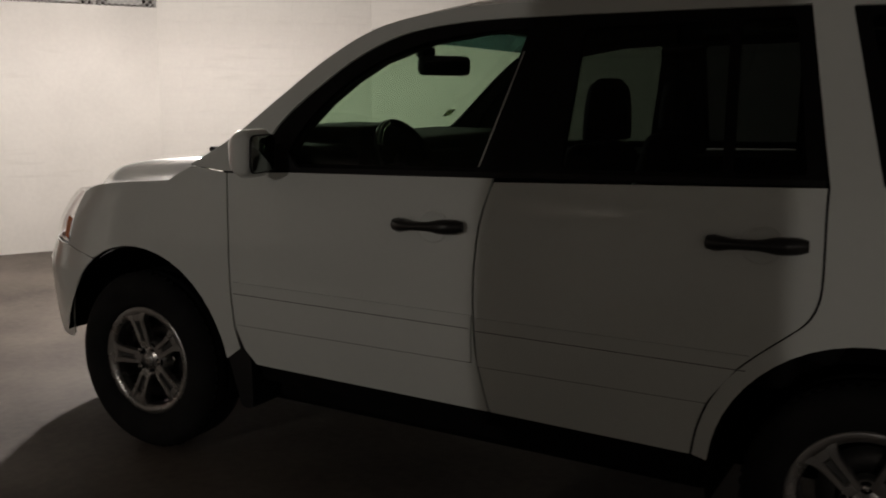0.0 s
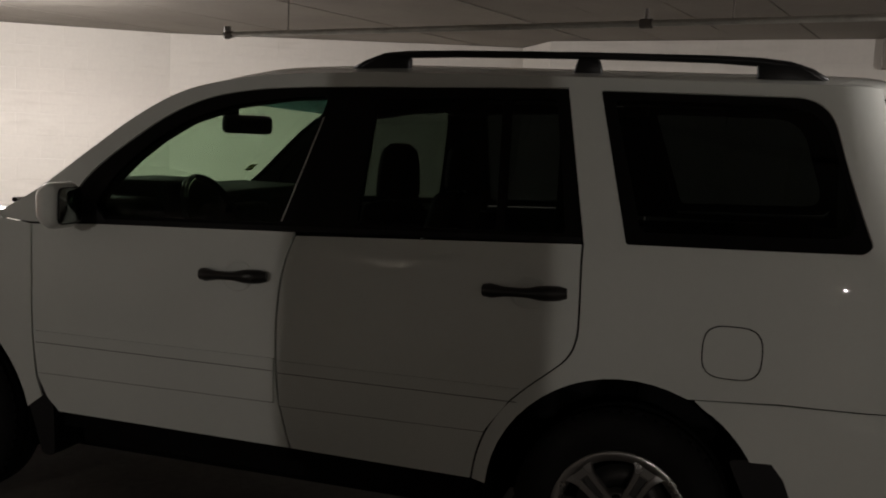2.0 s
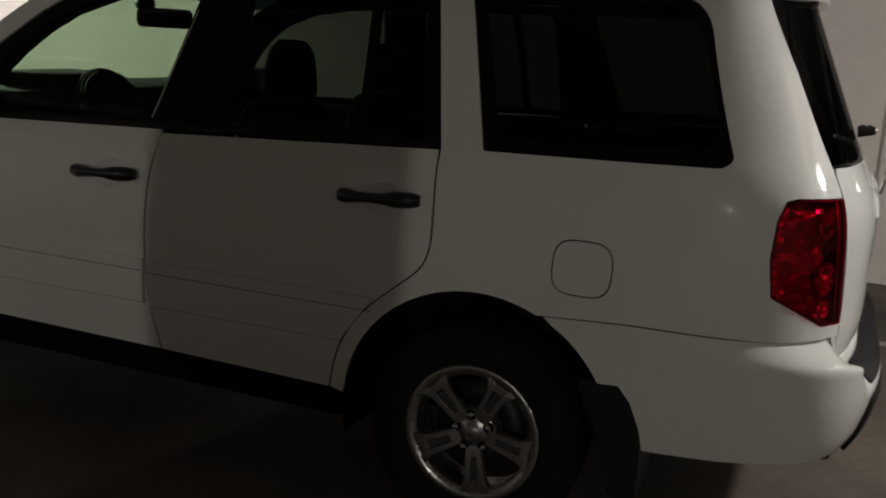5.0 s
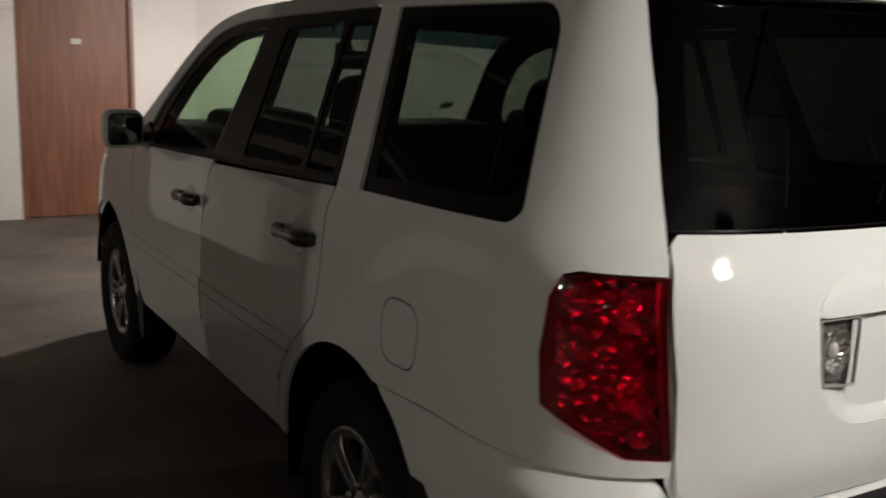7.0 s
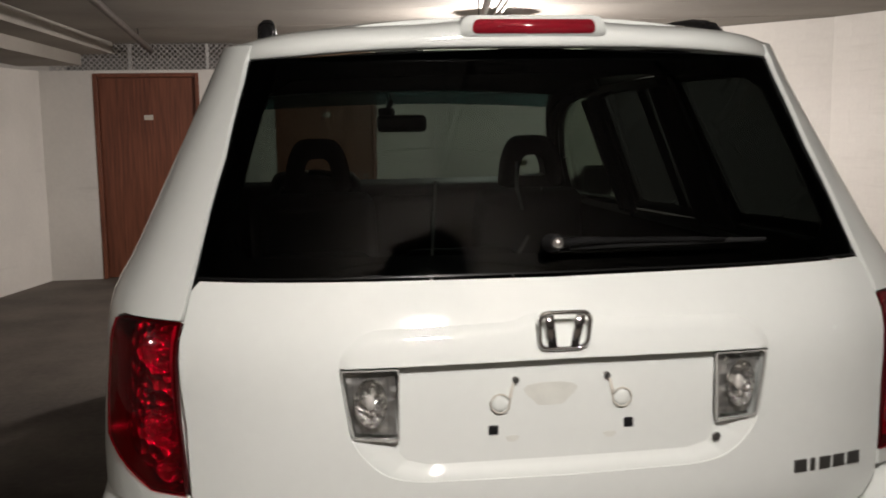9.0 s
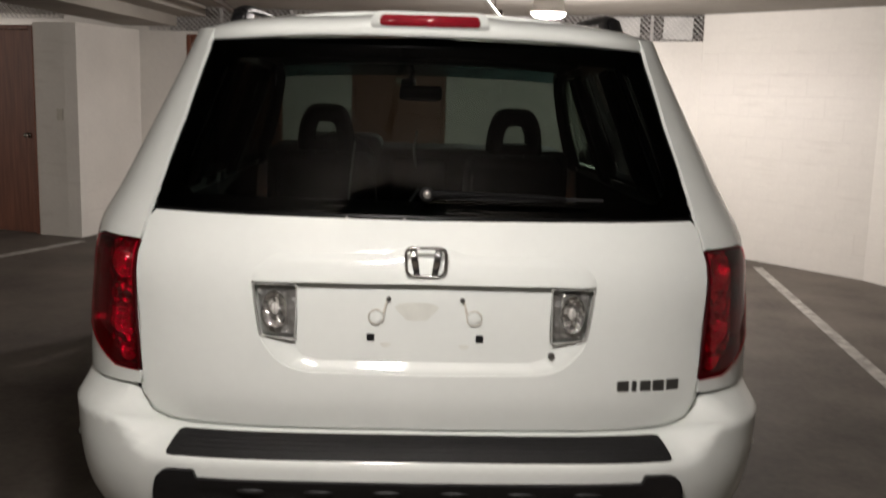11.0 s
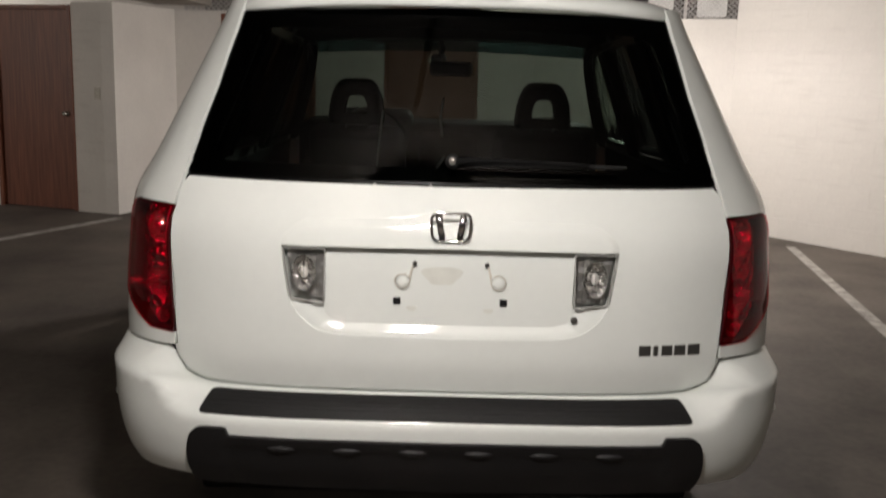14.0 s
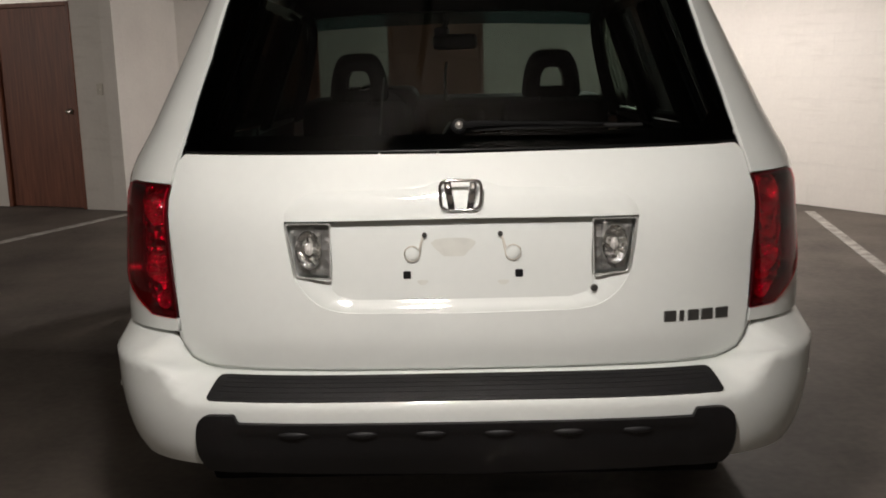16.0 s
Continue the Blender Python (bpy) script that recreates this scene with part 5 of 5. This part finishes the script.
# wheels
def wheel(name, x, y, z, spin, side, size):
    """Tyre, alloy rim with five twin spokes, five nuts, cap and brake disc; side is -1 on the left."""
    root = new(name)
    root.parent = car
    root.matrix_local = Matrix.Translation((x, y, z)) @ Matrix.Rotation(radians(-90 * 1), 4, "Y") @ Matrix.Rotation(radians(spin), 4, "Z") if side < 0 else Matrix.Translation((x, y, z)) @ Matrix.Rotation(radians(90), 4, "Y") @ Matrix.Rotation(radians(spin), 4, "Z")
    bm = bmesh.new()
    prof = [(0.216, 0.012), (0.224, 0.040), (0.244, 0.056), (0.285, 0.066), (0.325, 0.062), (0.348, 0.048), (0.360, 0.028)]
    grow = size - 0.363
    outer = [(0.362, 0.012), (0.357, 0.008), (0.357, 0.002), (0.363, -0.002)] + [(0.363, -0.055), (0.357, -0.058), (0.357, -0.066), (0.363, -0.070), (0.360, -0.14), (0.34, -0.165), (0.25, -0.17), (0.212, -0.14)]
    add_lathe(bm, [(r + grow * min(1, max(0, (r - 0.24) / 0.1)), h) for r, h in prof + outer], Matrix(), 56)
    tyre = part("tyre", bm, RUBBER, root, "black tyre", 40)
    bm = bmesh.new()
    for k in range(56):
        a = k * math.tau / 56
        m = Matrix.Rotation(a, 4, "Z") @ Matrix.Translation((0.350 + grow, 0, 0.030)) @ Matrix.Rotation(radians(48), 4, "Y")
        add_box(bm, (-0.016, -0.011, -0.004), (0.016, 0.011, 0.006), 0, 1, m)
    part("tread_block", bm, RUBBER, tyre)
    bm = bmesh.new()
    add_lathe(bm, [(0.21, -0.13), (0.198, -0.10), (0.189, -0.01), (0.186, 0.022), (0.190, 0.033), (0.205, 0.039), (0.219, 0.043), (0.224, 0.036), (0.222, 0.018)], Matrix(), 64)
    rim_ = part("rim", bm, ALLOY, root, "five-spoke alloy rim with slotted spokes", 35)
    for k in range(5):
        m = Matrix.Rotation(k * math.tau / 5, 4, "Z")
        bm = bmesh.new()

        def ridge(rows):
            loops = [[bm.verts.new(m @ Vector((r, o, z))) for o, z in ((c - h, zt - d), (c - h, zt - 0.004), (c - h * 0.7, zt), (c + h * 0.7, zt), (c + h, zt - 0.004), (c + h, zt - d))] for r, c, h, zt, d in rows]
            for p, q in zip(loops, loops[1:]):
                for j in range(5):
                    bm.faces.new((p[j], q[j], q[j + 1], p[j + 1]))
            bm.faces.new(loops[0])

        for sgn in (-1, 1):
            ridge([(0.050, 0.015 * sgn, 0.011, 0.025, 0.025), (0.085, 0.0195 * sgn, 0.0098, 0.032, 0.028), (0.125, 0.0215 * sgn, 0.0100, 0.036, 0.030), (0.158, 0.0245 * sgn, 0.0115, 0.039, 0.030), (0.178, 0.031 * sgn, 0.015, 0.039, 0.030), (0.194, 0.041 * sgn, 0.021, 0.036, 0.030)])
        ridge([(0.045, 0, 0.020, 0.022, 0.02), (0.068, 0, 0.019, 0.028, 0.02), (0.078, 0, 0.016, 0.028, 0.02), (0.084, 0, 0.014, 0.020, 0.02)])
        ridge([(0.158, 0, 0.016, 0.028, 0.02), (0.166, 0, 0.020, 0.037, 0.02), (0.192, 0, 0.030, 0.036, 0.02)])
        bmesh.ops.recalc_face_normals(bm, faces=bm.faces)
        part("spoke", bm, ALLOY, rim_, "", 22)
        bm = bmesh.new()
        ridge([(0.060, 0, 0.011, 0.012, 0.010), (0.085, 0, 0.013, 0.018, 0.012), (0.125, 0, 0.014, 0.022, 0.012), (0.165, 0, 0.015, 0.025, 0.012)])
        bmesh.ops.recalc_face_normals(bm, faces=bm.faces)
        part("spoke_slot", bm, SLOT, rim_, "", 22)
        spot = Matrix.Rotation((k + 0.5) * math.tau / 5, 4, "Z") @ Matrix.Translation((0.058, 0, 0))
        # near-black ring on the hub paints the shade of the nut hole
        bm = bmesh.new()
        add_lathe(bm, [(0.0185, 0.0245), (0.0165, 0.0225), (0.011, 0.0222)], spot, 16)
        part("nut_hole_shade", bm, LINER, rim_, "", 40)
        bm = bmesh.new()
        add_lathe(bm, [(0.0005, 0.036), (0.006, 0.035), (0.0095, 0.031), (0.0115, 0.020)], spot, 12)
        part("wheel_nut", bm, CHROME, rim_, "", 40)
    bm = bmesh.new()
    add_lathe(bm, [(0.0005, 0.033), (0.018, 0.032), (0.026, 0.028), (0.030, 0.0225), (0.070, 0.0215), (0.079, 0.014), (0.082, -0.03)], Matrix(), 48)
    part("hub", bm, ALLOY, rim_, "", 35)
    bm = bmesh.new()
    add_lathe(bm, [(0.06, -0.055), (0.150, -0.055), (0.150, -0.075), (0.06, -0.075)], Matrix(), 40, True)
    part("brake_disc", bm, DISC, root, "", 35)
    return root


for name, y, z, spin in (("wheel", 1.445, 0.362, 16), ("wheel", -1.268, 0.346, 44)):
    wheel(name, -0.885, y, z, spin, -1, z + 0.001)
    wheel(name, 0.885, y, z, spin + 31, 1, z + 0.001)

# wheel housings, mud flaps and floor pan
for yc, zc in ((1.45, 0.385), (-1.262, 0.385)):
    bm = bmesh.new()
    rows = []
    for xx, r in ((-0.938, 0.446), (-0.915, 0.456), (-0.55, 0.456)):
        rows.append([bm.verts.new(Vector((xx, y, z))) for y, z in arch(yc, zc, r, 6 if yc > 0 else -14, 194, 22)])
    for a, b in zip(rows, rows[1:]):
        for j in range(22):
            bm.faces.new((a[j], a[j + 1], b[j + 1], b[j]))
    bm.faces.new(rows[-1])
    pair("wheel_housing", bm, LINER, (None, None), "", 40)
for prof in (
    [(-1.58, 0.62), (-1.695, 0.632), (-1.735, 0.595), (-1.77, 0.51), (-1.785, 0.43), (-1.785, 0.27), (-1.72, 0.27), (-1.66, 0.45)],
    [(1.03, 0.60), (0.955, 0.585), (0.915, 0.55), (0.88, 0.46), (0.875, 0.27), (0.93, 0.27), (0.985, 0.44)],
):
    bm = bmesh.new()
    add_prism(bm, rounded(prof, 0.02, 3), 0.74, 0.962 if prof[0][0] < 0 else 0.953, Matrix(((0, 0, -1, 0), (1, 0, 0, 0), (0, 1, 0, 0), (0, 0, 0, 1))))
    bmesh.ops.recalc_face_normals(bm, faces=bm.faces)
    pair("mud_flap", bm, BLACK, (None, None), "", 40)
bm = bmesh.new()
add_box(bm, (-0.80, -0.80, 0.26), (0.80, 1.0, 0.44), 0.03, 1)
add_box(bm, (-0.52, -1.9, 0.26), (0.52, 2.1, 0.52), 0.03, 1)
add_box(bm, (-0.76, -2.2, 0.47), (0.76, -1.78, 0.60), 0.03, 1)
part("floor_pan", bm, LINER, car)

# ---------------------------------------------------------------- the car: cabin
def soft_box(lo, hi, r, m=None, taper=0.0):
    bm = bmesh.new()
    add_box(bm, lo, hi, r, 4)
    if taper:
        for v in bm.verts:
            f = (v.co.z - lo[2]) / (hi[2] - lo[2])
            v.co.x = (lo[0] + hi[0]) / 2 + (v.co.x - (lo[0] + hi[0]) / 2) * (1 - taper * f)
    if m is not None:
        bmesh.ops.transform(bm, matrix=m, verts=bm.verts)
    return bm


def headrest(w, h, hole, m):
    outer = rounded([(-w * 0.5, 0), (w * 0.5, 0), (w * 0.45, h * 0.6), (w * 0.30, h), (-w * 0.30, h), (-w * 0.45, h * 0.6)], [0.03, 0.03, 0.05, 0.06, 0.06, 0.05], 5)
    bm = bmesh.new()
    d = 0.055
    shape = [(-d, 0.72), (-d * 0.85, 0.90), (-d * 0.4, 1.0), (d * 0.4, 1.0), (d * 0.85, 0.90), (d, 0.72)]
    loops = [[bm.verts.new(m @ Vector((x * k, y, z * k + 0.02 * (1 - k)))) for x, z in outer] for y, k in shape]
    if hole:
        inner = [(x * 0.42, h * 0.43 + (z - h * 0.5) * 0.40) for x, z in outer]
        loops += [[bm.verts.new(m @ Vector((x, y, z))) for x, z in inner] for y in (d * 0.9, -d * 0.9)]
        pairs = list(zip(loops, loops[1:] + loops[:1]))
    else:
        pairs = list(zip(loops, loops[1:]))
        bm.faces.new(loops[0][::-1])
        bm.faces.new(loops[-1])
    for p, q in pairs:
        for k in range(len(outer)):
            j = (k + 1) % len(outer)
            bm.faces.new((p[k], p[j], q[j], q[k]))
    bmesh.ops.recalc_face_normals(bm, faces=bm.faces)
    return bm


def seat(x, y, z, w, back, hole=True, rest=True):
    lean = Matrix.Translation((x, y, z)) @ Matrix.Rotation(radians(14), 4, "X")
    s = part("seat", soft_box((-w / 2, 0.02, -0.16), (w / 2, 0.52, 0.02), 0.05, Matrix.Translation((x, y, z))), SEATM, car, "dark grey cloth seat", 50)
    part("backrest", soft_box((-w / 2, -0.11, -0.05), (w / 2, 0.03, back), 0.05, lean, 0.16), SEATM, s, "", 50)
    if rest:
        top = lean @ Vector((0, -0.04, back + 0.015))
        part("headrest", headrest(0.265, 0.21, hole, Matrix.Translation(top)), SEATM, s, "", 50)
        for dx in (-0.05, 0.05):
            part("headrest_post", rod(top + Vector((dx, 0, -0.06)), top + Vector((dx, 0, 0.03)), 0.006), CHROME, s)
    return s


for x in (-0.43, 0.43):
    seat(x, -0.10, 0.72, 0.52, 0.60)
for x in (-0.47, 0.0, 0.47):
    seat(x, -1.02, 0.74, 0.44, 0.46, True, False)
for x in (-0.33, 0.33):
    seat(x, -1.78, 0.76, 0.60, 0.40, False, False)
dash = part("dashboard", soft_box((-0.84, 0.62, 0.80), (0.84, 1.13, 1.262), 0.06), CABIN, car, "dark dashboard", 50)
part("gauge_hood", soft_box((-0.64, 0.60, 1.12), (-0.20, 0.95, 1.325), 0.06), CABIN, dash, "", 50)
part("centre_stack", soft_box((-0.16, 0.55, 0.70), (0.16, 0.75, 1.21), 0.04), CABIN, dash, "", 50)
bm = bmesh.new()
m = Matrix.Translation((-0.42, 0.52, 1.172)) @ Matrix.Rotation(radians(62), 4, "X")
rings = []
for k in range(36):
    a = k * math.tau / 36
    rings.append([bm.verts.new(m @ Vector(((0.185 + 0.015 * math.cos(b)) * math.cos(a), (0.185 + 0.015 * math.cos(b)) * math.sin(a), 0.015 * math.sin(b)))) for b in (j * math.tau / 8 for j in range(8))])
for k in range(36):
    p, q = rings[k], rings[(k + 1) % 36]
    for j in range(8):
        bm.faces.new((p[j], p[(j + 1) % 8], q[(j + 1) % 8], q[j]))
wheel_ = part("steering_wheel", bm, CABIN, car, "dark steering wheel with chrome spoke trim", 60)
bm = bmesh.new()
add_lathe(bm, [(0.0005, 0.03), (0.05, 0.026), (0.07, 0.0), (0.06, -0.03)], m, 20)
for a in (0, 180, 250, 290):
    add_box(bm, (0.05, -0.016, -0.008), (0.18, 0.016, 0.008), 0.004, 1, m @ Matrix.Rotation(radians(a), 4, "Z"))
part("steering_hub", bm, CABIN, wheel_, "", 40)
bm = bmesh.new()
add_tube(bm, [m @ Vector((0.183 * math.cos(radians(a)), 0.183 * math.sin(radians(a)), 0.008)) for a in range(100, 151, 5)], 0.0125, 8)
part("wheel_trim", bm, CHROME, wheel_, "bright rim trim", 60)
bm = bmesh.new()
add_box(bm, (-0.13, -0.014, -0.042), (0.13, 0.034, 0.042), 0.026, 4, Matrix.Translation((0.0, 0.60, 1.562)) @ Matrix.Rotation(radians(-28), 4, "Z"))
add_box(bm, (-0.125, 0.0, 0.030), (-0.045, 0.05, 0.078), 0.016, 3, Matrix.Translation((0.0, 0.60, 1.562)) @ Matrix.Rotation(radians(-28), 4, "Z"))
add_rod(bm, (-0.06, 0.66, 1.62), (-0.03, 0.70, 1.69), 0.014)
part("rear_view_mirror", bm, BLACK, car, "black interior mirror", 40)
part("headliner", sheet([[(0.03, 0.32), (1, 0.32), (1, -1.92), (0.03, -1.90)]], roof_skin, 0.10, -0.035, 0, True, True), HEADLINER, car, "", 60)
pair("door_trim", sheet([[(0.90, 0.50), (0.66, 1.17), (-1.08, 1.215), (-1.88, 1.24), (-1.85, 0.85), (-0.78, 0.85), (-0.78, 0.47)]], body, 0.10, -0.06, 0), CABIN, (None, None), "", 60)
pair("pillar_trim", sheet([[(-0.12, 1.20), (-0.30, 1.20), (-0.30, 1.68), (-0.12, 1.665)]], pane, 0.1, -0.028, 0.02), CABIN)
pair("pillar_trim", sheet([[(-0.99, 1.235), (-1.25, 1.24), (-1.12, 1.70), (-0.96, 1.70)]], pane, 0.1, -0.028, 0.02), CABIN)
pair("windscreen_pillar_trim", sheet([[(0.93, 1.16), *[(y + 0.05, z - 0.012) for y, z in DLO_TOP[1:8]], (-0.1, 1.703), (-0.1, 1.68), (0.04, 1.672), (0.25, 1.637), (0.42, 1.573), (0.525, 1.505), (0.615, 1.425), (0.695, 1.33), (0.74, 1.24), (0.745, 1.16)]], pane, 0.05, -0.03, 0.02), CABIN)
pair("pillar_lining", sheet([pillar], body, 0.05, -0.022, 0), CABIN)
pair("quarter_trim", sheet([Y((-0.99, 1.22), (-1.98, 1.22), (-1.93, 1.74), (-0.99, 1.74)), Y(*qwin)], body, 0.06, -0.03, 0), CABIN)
pair("seat_belt", sheet([[(-0.19, 1.22), (-0.235, 1.22), (-0.225, 1.60), (-0.18, 1.60)]], pane, 0.1, -0.06, 0.003), HEADLINER, (None, None), "pale seat belt")
bm = bmesh.new()
add_tube(bm, [(-0.203, -2.0, 1.46), (-0.212, -2.02, 1.371), (-0.223, -2.04, 1.228), (-0.225, -2.04, 1.10)], 0.0035, 6)
part("cargo_strap", bm, LAMPWHITE, car, "thin pale strap hanging inside the rear window", 60)
bm = bmesh.new()
add_box(bm, (-0.036, -0.001, -0.026), (0.036, 0.001, 0.026), 0, 1, Matrix.Translation((0.68, 0.955, 1.338)) @ Matrix.Rotation(radians(50), 4, "X"))
part("screen_sticker", bm, STICKER, car, "small pale film sticker on the windscreen")

bm = bmesh.new()
add_box(bm, (-0.62, 1.80, 0.19), (0.62, 2.12, 0.50), 0.03, 2)
part("front_valance", bm, LINER, car, "", 40)

# the body sits a little nose-down on its wheels
for ob in car.children:
    if not ob.name.startswith("wheel") or ob.name.startswith("wheel_housing"):
        ob.matrix_local = Matrix.Translation((0, -0.008, -0.0095)) @ Matrix.Rotation(0.0072, 4, "X")

# ---------------------------------------------------------------- blocks of the painted walls, last
def lay_blocks(owner, a, b, mesh_cache={}):
    a, b = Vector((*a, 0)), Vector((*b, 0))
    d, length = (b - a).normalized(), (b - a).length
    ang = math.atan2(d.y, d.x)
    courses = int(CEIL / 0.2)
    for c in range(courses + 1):
        z0, z1 = c * 0.2 + 0.0008, min((c + 1) * 0.2 - 0.0008, CEIL - 0.002)
        if z1 - z0 < 0.03:
            continue
        s = -0.2 if c % 2 else 0.0
        while s < length - 0.03:
            s0, s1 = max(s + 0.0008, 0.0), min(s + 0.4 - 0.0008, length)
            s += 0.4
            if s1 - s0 < 0.03:
                continue
            key = (round(s1 - s0, 3), round(z1 - z0, 3))
            if key not in mesh_cache:
                bm = bmesh.new()
                add_box(bm, (0, -0.0014, 0), (key[0], 0.0, key[1]), 0)
                for v in bm.verts:
                    if v.co.y < -0.0007:
                        v.co.x += 0.0018 if v.co.x < key[0] / 2 else -0.0018
                        v.co.z += 0.0018 if v.co.z < key[1] / 2 else -0.0018
                me = bpy.data.meshes.new("block")
                bm.to_mesh(me)
                bm.free()
                me.materials.append(WHITEPAINT)
                mesh_cache[key] = me
            ob = new("block", mesh_cache[key])
            ob.parent = owner
            ob.matrix_world = Matrix.Translation(a + d * s0 + Vector((0, 0, z0))) @ Matrix.Rotation(ang, 4, "Z") @ Matrix.Translation((0, random.uniform(-0.0008, 0.0008), 0))


for owner, a, b in block_walls:
    lay_blocks(owner, a, b)
